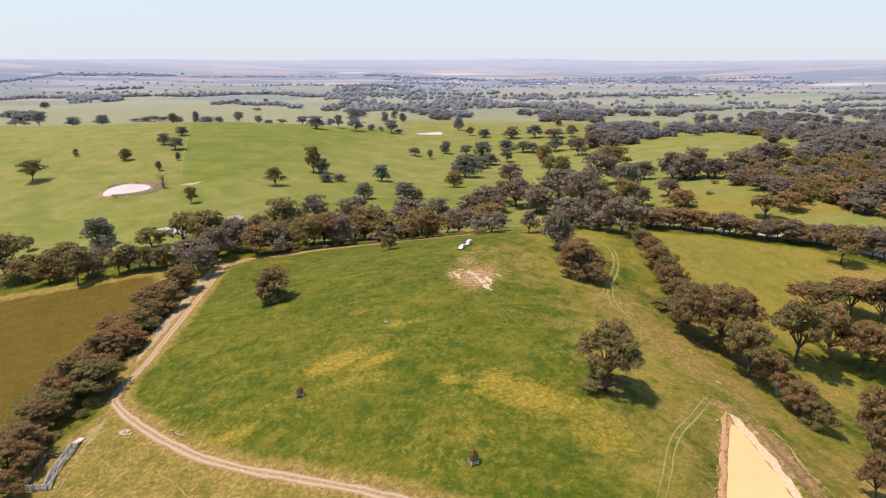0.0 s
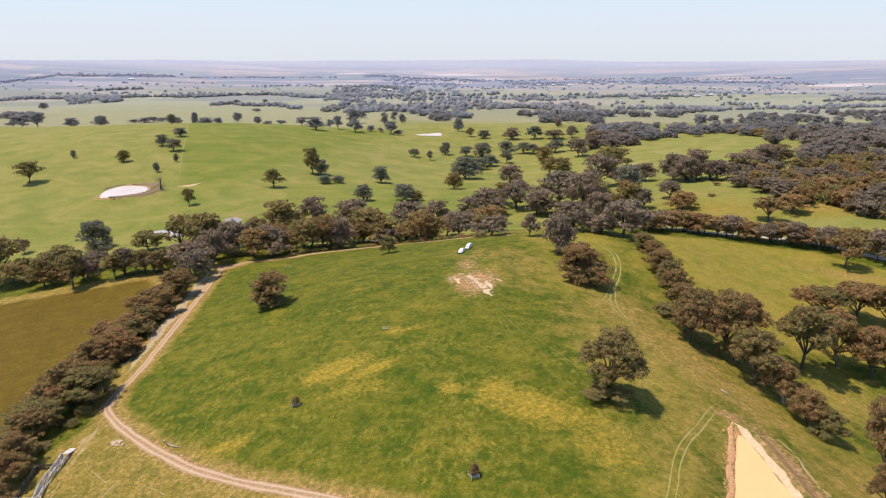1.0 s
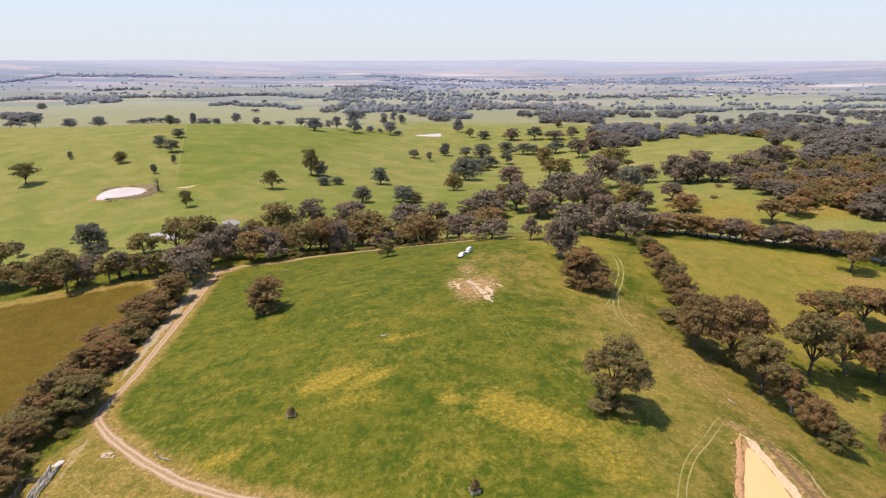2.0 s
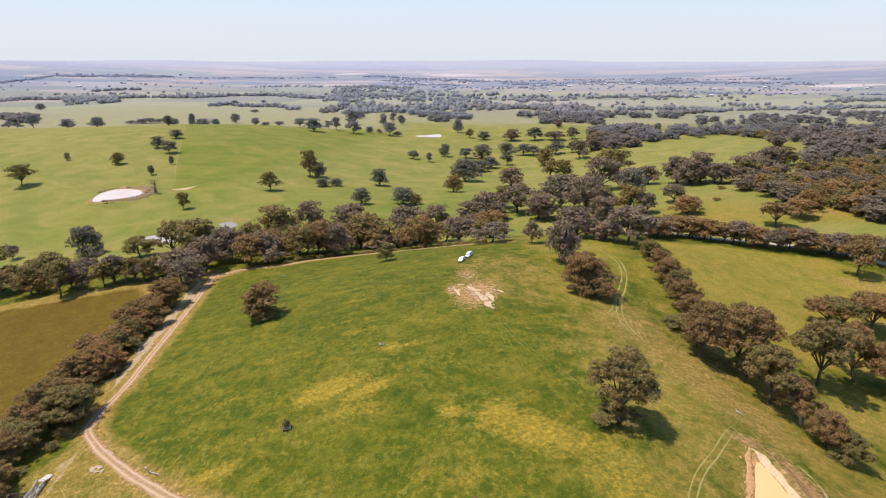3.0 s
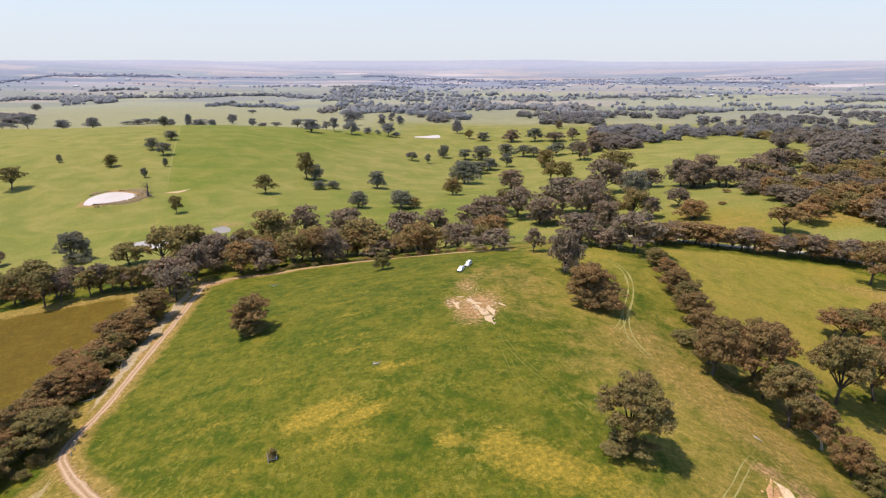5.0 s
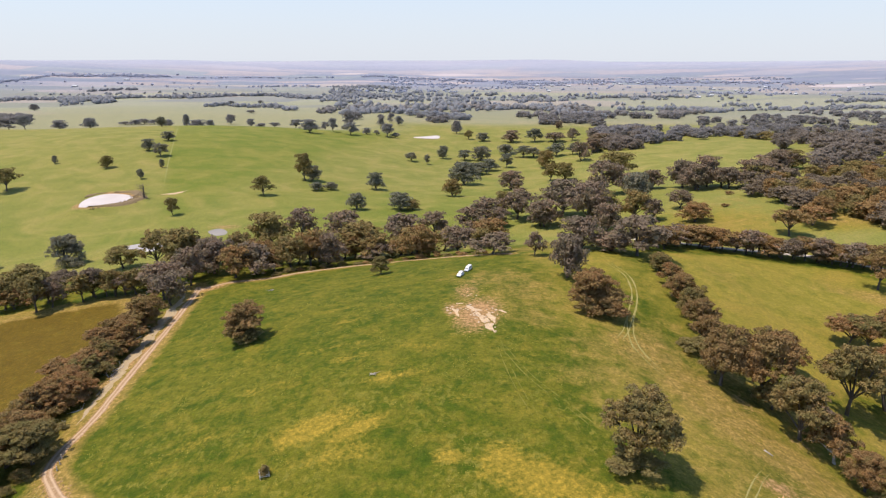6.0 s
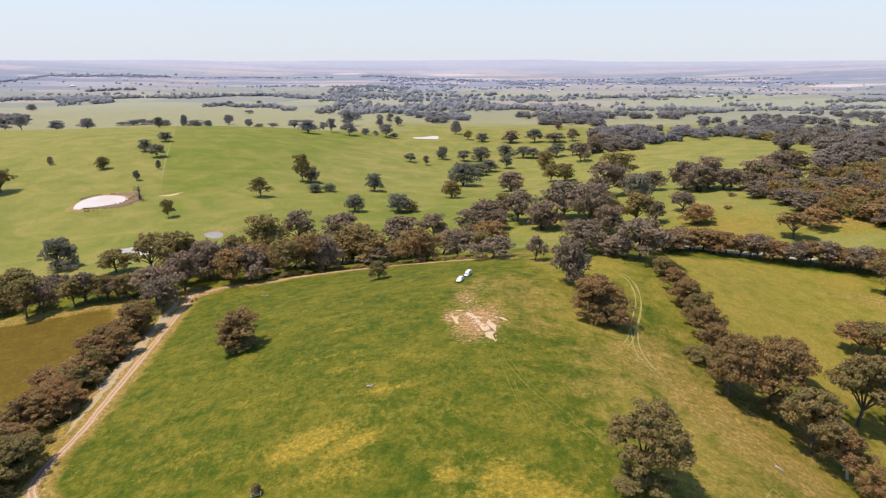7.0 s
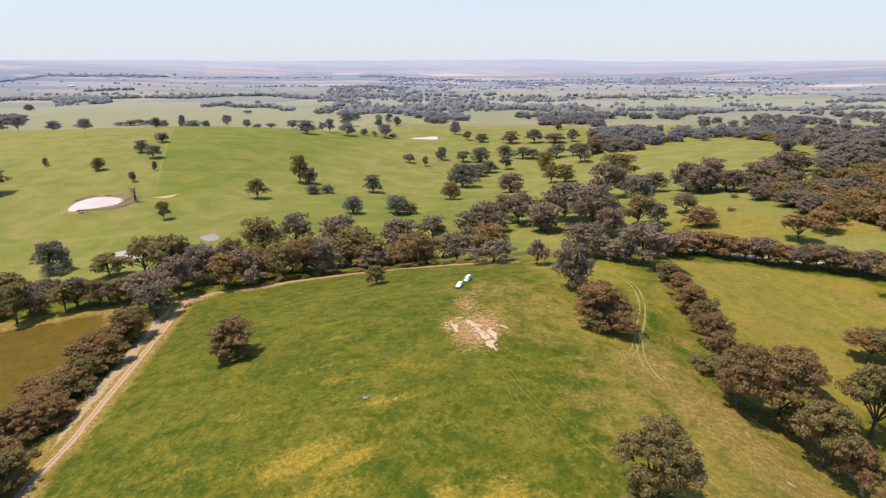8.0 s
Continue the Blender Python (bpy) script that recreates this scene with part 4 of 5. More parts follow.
CREEK_WEST = ((-233.9, 318.3, 25.6, 22.3), (-261.6, 380.8, 9.1, 7.8), (-219.2, 309.1, 12.9, 14.7), (-201.3, 303.3, 15.5, 13.2), (-200, 319.6, 16.2, 18.1), (-181.3, 294.7, 18.7, 13.4), (-176.4, 298.8, 14.3, 10.2), (-184, 322.1, 10.1, 11.5), (-163.6, 301.5, 13.2, 10.3), (-159.6, 304.7, 14.9, 10.4), (-154.5, 305.1, 11.8, 8.6), (-149.9, 304.1, 13.1, 9.2), (-145.7, 305, 10.9, 10.3), (-140.4, 304.2, 12, 9.7), (-169, 350.4, 11.7, 14.4), (-146.2, 343.1, 20.3, 16.6), (-131.7, 340.4, 22, 19.7), (-121.6, 291.7, 17.7, 17.1))
CREEK_MID = ((-114.5, 281, 15, 13), (-112.8, 329.2, 18.3, 18.5), (-117.0, 309.7, 18.5, 14), (-98.7, 318, 15.9, 15.5), (-89.8, 323.8, 16.1, 18.2), (-83.2, 330.7, 11.7, 13), (-103, 395.8, 20.1, 21.2), (-88.4, 413.7, 20.5, 17.5), (-75, 332.7, 17.4, 14.3), (-66.7, 338.5, 19.7, 15.8), (-56.9, 340.3, 17.5, 13.9), (-61.1, 409.5, 20.3, 19.7), (-45.1, 369.3, 19.9, 21.2), (-33.9, 356.4, 9.1, 15.9), (-22.7, 380.3, 22.9, 21.9), (-13.3, 345.7, 17.1, 19.9), (-4.2, 430, 16.9, 16.6), (9.3, 341.9, 14.3, 14.6), (23.4, 310.1, 9.9, 16.6))
CREEK_EAST = ((19.8, 444.6, 15.3, 21.2), (28.9, 461.1, 18.8, 22), (38.5, 449.4, 13.3, 13.2), (53.5, 465.9, 21.9, 22.2), (40.8, 295.2, 11.1, 7.7), (66, 440.1, 15, 18.6), (83.8, 462.5, 26.2, 30.4), (94.3, 422.6, 30.4, 24), (64.2, 311.4, 15.1, 17.3), (77.2, 305.4, 8.9, 15.8), (86.9, 299.6, 17.7, 20), (135.3, 425, 14.1, 11.7), (161, 449, 12.5, 13), (156.5, 411.2, 12, 17.5), (112.9, 336.6, 9.5, 16.2), (48.3, 260.6, 17.2, 13.0))
ROADSIDE = ((126.6, 344.5, 8.8, 8.9), (131.6, 341.5, 10.9, 10.4), (135.8, 336.6, 10.1, 9), (143.2, 340.1, 9.5, 10.7), (147.9, 337, 9, 9.4), (153.3, 335.6, 11, 10.9), (159.5, 336.1, 10.4, 9.7), (164.3, 333.7, 9.8, 11.1), (169.1, 331.3, 9.2, 9.8), (175.1, 331.6, 8.5, 8.6), (180.2, 330, 10.5, 10.1), (184.8, 327.5, 9.9, 8.8), (191.1, 328.4, 9.2, 10.4), (195, 325, 8.6, 9.1), (199.3, 322.4, 10.7, 10.5), (205, 322.3, 10.2, 9.3), (194.5, 295.8, 17.1, 15.6), (214.1, 315.2, 12, 11.8), (217, 305.9, 15.9, 14.9), (219.6, 301.5, 15.5, 12.4), (193, 369.6, 14.8, 21.1), (214.5, 385.3, 11.2, 17.6))
EAST_GROVE = ((80.3, 194.1, 18, 15.9), (90.7, 192.7, 21.2, 19.6), (111.2, 216.1, 13.8, 12.6), (93.4, 174.6, 17.9, 16.7), (98.4, 167.2, 12.8, 11.7), (120.6, 197, 23.2, 15.9), (137.3, 204.1, 21, 15.3), (147.5, 200.6, 18.2, 13.9), (147.8, 241.3, 11.4, 13), (153.2, 237.9, 13.1, 11.5), (164.4, 237.7, 16.1, 14.2), (175, 233.7, 19.5, 14.9), (108.1, 136.3, 21.7, 13.1), (97.4, 120.6, 12.1, 7.9), (95.9, 145.2, 16, 12.5))
HEDGE = ((91.3, 277.3, 8.1, 10.3), (90.3, 264, 8.7, 9.9), (89.2, 251.7, 9.6, 10.4), (88.6, 240.2, 10.7, 10.5), (87.2, 227.9, 11.7, 9.6), (78.3, 214.1, 4, 7.4), (85.9, 216.6, 11, 10.4))
PADDOCK = ((42.2, 147.0, 17.5, 16.8), (-65.6, 223.6, 12.6, 13.3), (-26.4, 292.8, 7.8, 8.2), (53.1, 228.9, 14.7, 17.7))
LANE = ((-115.1, 257.4, 13.3, 16.2), (-111.1, 236.2, 10.5, 12.7), (-116.8, 233.4, 11.1, 16.2), (-115.9, 217, 9.4, 16.5), (-123.7, 216.1, 8.8, 13.9), (-111.1, 200.3, 10.4, 13.8), (-115.9, 194, 10.8, 14.9), (-103.8, 169.8, 11.3, 14.6), (-111.5, 170.9, 13.8, 17.2), (-113.7, 164.5, 11.1, 14), (-111.3, 154, 9.1, 11), (-108.1, 141.4, 9.9, 12.6), (-107.4, 133.1, 10.7, 12), (-102.2, 125.6, 7.6, 9.6))
GULLY = ((192.8, 530, 21.9, 22), (197.3, 510.2, 20.2, 18.4), (208.9, 522.8, 24.4, 20.7), (217.1, 502.1, 16.7, 16.3), (236.2, 508.8, 20.1, 21.1), (280.2, 575.4, 15.3, 20.6), (306.7, 586.7, 15.1, 23.1), (330.7, 580.4, 9.8, 17.7), (401.6, 671, 7.1, 14.3), (439.5, 890.4, 10.8, 23.6), (438.5, 948.6, 11.5, 20.1))


def pick(x, y, options):
    return options[int(abs(x * 3.7 + y * 1.9)) % len(options)]


for rows, styles, leafs, detail, group in (
        (HILL[1:16] + HILL[17:], ("round", "gum", "round"), ("dark", "olive", "dark"), 1, "trees on the western hill"),
        (CLUMPS, ("round", "gum", "round"), ("dark", "dark", "olive"), 1, "tree clumps on the western hill"),
        (SADDLE, ("round", "gum"), ("brown", "olive", "brown", "dark"), 1, "trees in the saddle"),
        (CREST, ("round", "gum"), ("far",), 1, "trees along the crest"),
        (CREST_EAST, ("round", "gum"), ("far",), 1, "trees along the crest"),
        (CREEK_WEST, ("gum", "gum", "tall"), ("olive", "olive", "brown"), 1, "trees along the creek"),
        (CREEK_MID, ("gum", "round", "gum"), ("olive", "rust", "brown", "brown"), 1, "trees along the creek"),
        (CREEK_EAST, ("gum", "round", "gum"), ("rust", "brown", "brown"), 1, "trees along the creek"),
        (ROADSIDE, ("tall", "tall", "gum"), ("rust", "rust", "brown"), 1, "trees along the gravel road"),
        (GULLY, ("round", "gum"), ("brown", "olive", "brown"), 1, "trees in the gully"),
        (EAST_GROVE[:4] + EAST_GROVE[5:12], ("tall", "tall", "gum"), ("rust", "olive", "rust"), 2, "trees in the eastern grove"),
        (LANE, ("gum", "gum", "round", "gum"), ("rust", "rust", "rust", "olive"), 2, "trees along the farm track")):
    for x, y, h, w in rows:
        kinds = ("gum",) if group == "trees in the eastern grove" and x < 112 else styles
        if rows is ROADSIDE:
            h, w = (h * (1.0 + 0.25 * ((x * 7.7) % 1)), w * (1.3 + 0.3 * ((y * 5.3) % 1))) if w < 12 else (h, w)
        elif rows in (CREEK_WEST, CREEK_MID, CREEK_EAST, GULLY):
            w *= 1.12
        elif group == "trees in the eastern grove":
            w *= 1.18 if x > 112 else 0.92
        plant(x, y, h, w, pick(x, y, kinds), pick(y, x, leafs), detail, group)
for x, y, h, w in HILL[:1]:
    plant(x, y, h, w, "tall", "olive", 1, "trees on the western hill", "thin-crowned gum tree with bare lower trunk")
for x, y, h, w in HILL[16:17]:
    plant(x, y, h, w * 1.05, "round", "dark", 2, "trees on the western hill", "large dark dense round tree below the hill")
for x, y, h, w in PADDOCK[:1]:
    plant(x - 1.6, y - 2.0, 5.2, 11.5, "shrub", "shrub", 2, "", "low olive bush under a lone paddock tree")
for x, y, h, w in PADDOCK[1:2]:
    plant(x + 1.6, y - 2.0, 4.6, 10.0, "shrub", "shrub", 2, "", "low green bush at the foot of a paddock tree")
for x, y, h, w in EAST_GROVE[4:5]:
    plant(x, y, h, w, "gum", "rust", 2, "trees in the eastern grove", "brown-tinged gum tree with a pale bare trunk", bark=M_PALEBARK)
for x, y, h, w in EAST_GROVE[12:14]:
    plant(x, y, h, w, "gum", "rust", 2, "trees in the eastern grove")
for x, y, h, w, style, leaf in ((100.0, 157.5, 10.0, 9.5, "round", "rust"), (102.0, 151.5, 8.0, 9.5, "shrub", "shrub")):
    plant(x, y, h, w, style, leaf, 2, "trees in the eastern grove", "dense dark brown-green thicket with foliage to the ground")
for x, y, h, w in HEDGE:
    plant(x, y, h * 1.05, w * (1.45 if h < 6 else 1.1), "shrub" if h < 6 else pick(x, y, ("round", "gum")), "shrub" if h < 6 else pick(y, x, ("rust", "olive")), 2, "bushy trees along a fence line")
for (x, y, h, w), style, leaf, wide in zip(PADDOCK, ("gum", "gum", "gum", "round"), ("olive", "rust", "olive", "rust"), (0.88, 1.15, 1.0, 1.06)):
    plant(x, y, h, w * wide, style, leaf, 2, "lone paddock trees")
# extra foliage added inside the round tree to close a gap in its crown
x, y, h, w = PADDOCK[3]
plant(x + 1.0, y - 1.0, h * 0.62, w * 0.95, "shrub", "rust", 2, "", "dense rust-brown foliage added to fill the lower crown of a round tree")

# trees that close the belts
rng = np.random.default_rng(11)
FILL = ((((-232, 326), (-190, 306), (-140, 312), (-112, 322)), 8, 11, 14, ("gum", "tall"), ("olive", "rust"), 1, "trees along the creek", 6), (((-125, 345), (-90, 350), (-50, 362), (-10, 372), (30, 372)), 15, 15, 18, ("gum", "round"), ("olive", "rust"), 1, "trees along the creek", 8),
        (((50, 440), (80, 430), (110, 400), (130, 440), (110, 500), (160, 560)), 6, 18, 20, ("gum", "round"), ("brown", "olive"), 1, "trees along the creek", 10), (((90, 310), (110, 330), (140, 350)), 4, 11, 15, ("gum",), ("rust",), 1, "trees along the gravel road", 4), (((118, 347), (143, 339), (165, 332.5), (185, 327), (206, 320.5)), 13, 9.5, 10.5, ("tall", "gum"), ("brown", "rust"), 1, "trees along the gravel road", 1.2),
        (((-119, 262), (-116, 225), (-114, 190), (-112, 172), (-113, 158)), 12, 9, 14, ("gum",), ("rust", "rust", "olive"), 2, "trees along the farm track", 3.5), (((80, 205), (92, 186), (104, 180)), 3, 11, 12, ("tall", "gum"), ("olive", "brown"), 2, "trees in the eastern grove", 4),
        (((190, 522), (240, 506), (285, 570), (320, 590)), 9, 17, 22, ("round", "gum"), ("brown", "olive", "brown"), 1, "trees in the gully", 7))
for pts, count, hh, ww, styles, leafs, detail, group, off in FILL:
    line = open_curve(pts, 3)
    for k in range(count):
        p = line[int((k + 0.5) * len(line) / count)] + rng.normal(size=2) * off * 0.5
        plant(float(p[0]), float(p[1]), hh * rng.uniform(0.75, 1.15), ww * rng.uniform(0.8, 1.15), styles[k % len(styles)], leafs[(k // 2) % len(leafs)], detail, group)
for x, y, h, w in ((207, 479, 2.2, 7.5), (188, 441, 2.0, 6.5)):
    plant(x, y, h, w, "shrub", "rust", 1, "low bushes in the eastern meadow")
DEADWOOD = []
# low scrub on the far side of the headland track
for k in range(20):
    p = TOP_TRACK[int(len(TOP_TRACK) * (0.22 + 0.72 * k / 20))]
    plant(float(p[0]) + rng.normal() * 1.5, float(p[1]) + rng.uniform(4.0, 7.5), rng.uniform(1.2, 2.4), rng.uniform(3.5, 6.5), "shrub", pick(k * 3.1, k * 1.7, ("shrub", "rust")), 1, "scrub along the headland track")
# low scrub below the trees by the track
for k in range(9):
    u = rng.random()
    plant(-116 + 10 * u * (1 - u) * 2 + rng.normal() * 2.0 + (4 if u < 0.5 else 7), 255 - 120 * u, rng.uniform(1.4, 2.6), rng.uniform(3, 5.5), "shrub", "shrub", 1, "scrub along the farm track")

for k in range(14):
    u = rng.random()
    x, y, a = -108 + rng.normal() * 2.2, 150 + 112 * u, rng.uniform(0, 3.1)
    DEADWOOD.append((x + (-6 if y > 240 else 0), y, a, rng.uniform(1.5, 3.5)))

# ---- woods that go on into the distance ----
def far_crown(seed):
    """A small far crown of unit height and width: two dented, tapering masses of foliage with a few sprays."""
    g = np.random.default_rng(seed)
    bm = bmesh.new()
    bmesh.ops.create_icosphere(bm, subdivisions=1, radius=1.0)
    ball = np.array([v.co[:] for v in bm.verts])
    tris = np.array([[v.index for v in f.verts] for f in bm.faces])
    bm.free()
    vs, fs, base, clumps = [], [], 0, []
    for k in range(2):
        r = g.uniform(0.28, 0.40)
        c = np.array([g.normal() * 0.17, g.normal() * 0.17, g.uniform(0.30, 0.62)])
        p, q = g.uniform(0, 6, 2)
        dent = 1 + 0.22 * np.sin(ball[:, 0] * 4 + p) * np.cos(ball[:, 1] * 4 + q) + 0.16 * np.sin(ball[:, 2] * 7 + p + ball[:, 0] * 5) + g.normal(size=len(ball)) * 0.09
        taper = 1 - 0.3 * ball[:, 2]
        vs.append(ball * dent[:, None] * np.stack([r * taper, r * taper, np.full(len(ball), r * 1.15)], -1) + c)
        fs.append(tris + base)
        base += len(ball)
        clumps.append((*c, r * 1.0, r * 1.1))
    lv, lf = leaves(g, clumps, 3, 0.055, 0.6, 0.3)
    v = np.concatenate(vs + [lv])
    v[:, :2] /= np.ptp(v[:, :2], axis=0).max()
    v[:, 2] /= v[:, 2].max()
    return v, np.concatenate(fs + [lf + base])


def far_wood(name, label, rows, mat, seed, gaps=-0.25, belts=()):
    """Many small trees in one mesh. Rows: bearing (x over y) from, to; distance ahead from, to; how many; height. Belts: a line, its width, how many, height."""
    g = np.random.default_rng(seed)
    protos = {True: [tree_parts(150 + k, "round" if k % 2 else "gum", 0)[2:] for k in range(6)], False: [far_crown(50 + k) for k in range(6)]}
    vs, fs, base = [], [], 0
    spots = []
    for b0, b1, y0, y1, count, tall in rows:
        yy = np.sqrt(g.uniform(y0 * y0, y1 * y1, count * 3))
        xx = yy * g.uniform(b0, b1, count * 3)
        wide = 45 if y1 < 1700 else 110
        keep = np.flatnonzero(vnoise(xx / wide, yy / wide, seed) + 0.6 * vnoise(xx / wide * 2.3, yy / wide * 2.3, seed + 2) > gaps)[:count]
        spots.append((xx[keep], yy[keep], tall))
    for pts, wide, count, tall in belts:
        line = open_curve(pts, 12)
        p = line[g.integers(len(line), size=count)] + g.normal(size=(count, 2)) * wide * 0.4 + g.uniform(-8, 8, (count, 2))
        spots.append((p[:, 0], p[:, 1], tall))
    for xx, yy, tall in spots:
        zz = ground_z(xx, yy)
        for x, y, z in zip(xx, yy, zz):
            v, f = protos[bool(y < 1500)][g.integers(6)]
            h = tall * g.uniform(0.6, 1.25)
            w = h * (g.uniform(0.9, 1.5) if y < 1500 else g.uniform(0.9, 1.8))
            a = g.uniform(0, 6.3)
            v = v.copy()
            v[:, :2] = v[:, :2] @ np.array([[math.cos(a), -math.sin(a)], [math.sin(a), math.cos(a)]]) * w
            v[:, 2] *= h
            vs.append(v + np.array([x, y, z - 0.12 * h]))
            fs.append(f + base)
            base += len(v)
    verts, faces = np.concatenate(vs), np.concatenate(fs)
    me = bpy.data.meshes.new(name)
    me.vertices.add(len(verts))
    me.vertices.foreach_set("co", verts.ravel())
    me.loops.add(faces.size)
    me.loops.foreach_set("vertex_index", faces.ravel())
    me.polygons.add(len(faces))
    me.polygons.foreach_set("loop_start", np.arange(0, faces.size, 3))
    me.polygons.foreach_set("use_smooth", np.ones(len(faces), bool))
    me.update()
    me.materials.append(mat)
    tagged(new(name, me), label, "woodland", kind="stuff")


WOOD_EDGE = np.array([(213, 459), (223, 399), (240, 380), (262, 366), (330, 352), (480, 480), (530, 590), (410, 565), (300, 525), (246, 528)], float)


def near_wood():
    """The scrubby wood on the eastern slope, too thick to count."""
    g = np.random.default_rng(21)
    protos = [tree_parts(70 + k, ("round", "round", "gum")[k % 3], 1) for k in range(6)]
    spots = []
    while len(spots) < 270:
        x, y = g.uniform(205, 565), g.uniform(350, 650)
        if inside(np.array([x]), np.array([y]), WOOD_EDGE)[0] and all((x - a) ** 2 + (y - b) ** 2 > 6.4 ** 2 for a, b in spots):
            spots.append((x, y))
    for name, mat, label, pick_ in (("rusty_wood", F_RUST, "thick rust-tinged scrubby wood on a slope", lambda k: k % 7 < 2), ("brown_wood", F_BROWN, "thick brown-green scrubby wood on a slope", lambda k: 2 <= k % 7 < 5), ("olive_wood", F_OLIVE, "olive-green thick scrubby wood on a slope", lambda k: k % 7 >= 5)):
        vs, fs, base = [], [], 0
        for k, (x, y) in enumerate(spots):
            if not pick_(k):
                continue
            p = protos[k % 6]
            a, h, w = g.uniform(0, 6.3), g.uniform(9, 14), g.uniform(11, 17)
            v = p[2].reshape(-1, 3, 3)[::2]
            mid = v.mean(1, keepdims=True)
            v = (mid + (v - mid) * 1.35).reshape(-1, 3)
            v[:, :2] = v[:, :2] @ np.array([[math.cos(a), -math.sin(a)], [math.sin(a), math.cos(a)]]) * w
            v[:, 2] = v[:, 2] * h + float(ground_z(x, y)) - 1.0
            v[:, :2] += (x, y)
            vs.append(v)
            fs.append(np.arange(len(v)).reshape(-1, 3) + base)
            base += len(v)
        tagged(mesh_object(name, np.concatenate(vs), np.concatenate(fs), mat), label, "woodland", kind="stuff")


near_wood()
far_wood("hill_woodland", "brown-green woodland between paddocks on the eastern rise", (
    (0.565, 0.72, 560, 760, 75, 13), (0.50, 0.72, 720, 980, 75, 13), (0.225, 0.30, 880, 1050, 45, 15)), F_SLOPE, 4, -0.1)
far_wood("woodland", "grey-green woodland belts behind the near hills, tinted with painted haze", (
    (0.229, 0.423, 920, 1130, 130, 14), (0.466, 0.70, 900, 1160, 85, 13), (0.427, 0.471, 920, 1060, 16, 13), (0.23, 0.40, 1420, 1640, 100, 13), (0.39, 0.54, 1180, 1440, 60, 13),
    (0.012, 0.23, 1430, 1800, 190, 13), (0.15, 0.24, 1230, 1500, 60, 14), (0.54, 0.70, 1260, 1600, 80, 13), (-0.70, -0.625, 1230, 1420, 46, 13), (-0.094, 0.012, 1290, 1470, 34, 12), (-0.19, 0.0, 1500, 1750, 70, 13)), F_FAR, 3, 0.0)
far_wood("distant_woodland", "grey-green tree belts and scattered trees beyond the hills, paled by painted haze", (
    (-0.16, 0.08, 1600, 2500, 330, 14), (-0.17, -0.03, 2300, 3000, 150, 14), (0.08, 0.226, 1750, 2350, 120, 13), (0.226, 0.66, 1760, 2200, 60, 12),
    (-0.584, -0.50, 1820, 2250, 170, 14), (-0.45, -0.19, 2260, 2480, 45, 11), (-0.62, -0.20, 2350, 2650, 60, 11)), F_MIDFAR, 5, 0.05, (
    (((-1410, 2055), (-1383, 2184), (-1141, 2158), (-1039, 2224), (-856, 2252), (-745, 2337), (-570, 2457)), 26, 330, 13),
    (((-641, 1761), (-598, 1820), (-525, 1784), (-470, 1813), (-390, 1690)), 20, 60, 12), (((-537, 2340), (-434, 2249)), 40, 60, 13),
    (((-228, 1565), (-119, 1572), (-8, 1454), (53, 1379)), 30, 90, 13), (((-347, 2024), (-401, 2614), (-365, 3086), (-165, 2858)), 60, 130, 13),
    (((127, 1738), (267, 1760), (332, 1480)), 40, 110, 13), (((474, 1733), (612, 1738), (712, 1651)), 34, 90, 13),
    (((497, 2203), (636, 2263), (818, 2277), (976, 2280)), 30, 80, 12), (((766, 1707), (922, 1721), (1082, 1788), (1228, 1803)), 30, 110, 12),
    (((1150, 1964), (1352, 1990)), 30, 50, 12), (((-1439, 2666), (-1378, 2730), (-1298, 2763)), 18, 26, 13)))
far_wood("plain_woodland", "tree belts far out on the plain, coloured blue-grey by painted haze", (
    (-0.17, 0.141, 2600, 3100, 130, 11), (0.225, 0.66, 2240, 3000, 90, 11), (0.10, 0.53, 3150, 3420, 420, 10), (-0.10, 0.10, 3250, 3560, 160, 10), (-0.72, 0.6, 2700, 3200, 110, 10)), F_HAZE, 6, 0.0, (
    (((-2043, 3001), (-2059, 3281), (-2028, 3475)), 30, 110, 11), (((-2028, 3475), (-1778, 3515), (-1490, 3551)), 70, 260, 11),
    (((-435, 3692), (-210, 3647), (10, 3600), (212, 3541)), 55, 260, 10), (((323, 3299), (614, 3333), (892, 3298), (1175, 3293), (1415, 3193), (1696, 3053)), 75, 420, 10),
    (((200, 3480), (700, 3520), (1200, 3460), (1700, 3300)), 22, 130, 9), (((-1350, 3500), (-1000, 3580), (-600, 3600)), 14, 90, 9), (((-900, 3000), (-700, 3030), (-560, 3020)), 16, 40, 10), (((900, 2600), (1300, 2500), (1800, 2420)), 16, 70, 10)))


# ---- vehicles ----
def lathe_wheel(r, w):
    bm = bmesh.new()
    bmesh.ops.create_cone(bm, cap_ends=True, segments=20, radius1=r, radius2=r, depth=w)
    bmesh.ops.bevel(bm, geom=[e for e in bm.edges if len(e.link_faces) == 2 and abs(e.calc_face_angle()) > 1], offset=w * 0.18, segments=2, affect='EDGES')
    bmesh.ops.rotate(bm, matrix=Euler((0, radians(90), 0)).to_matrix(), verts=bm.verts)
    return bm


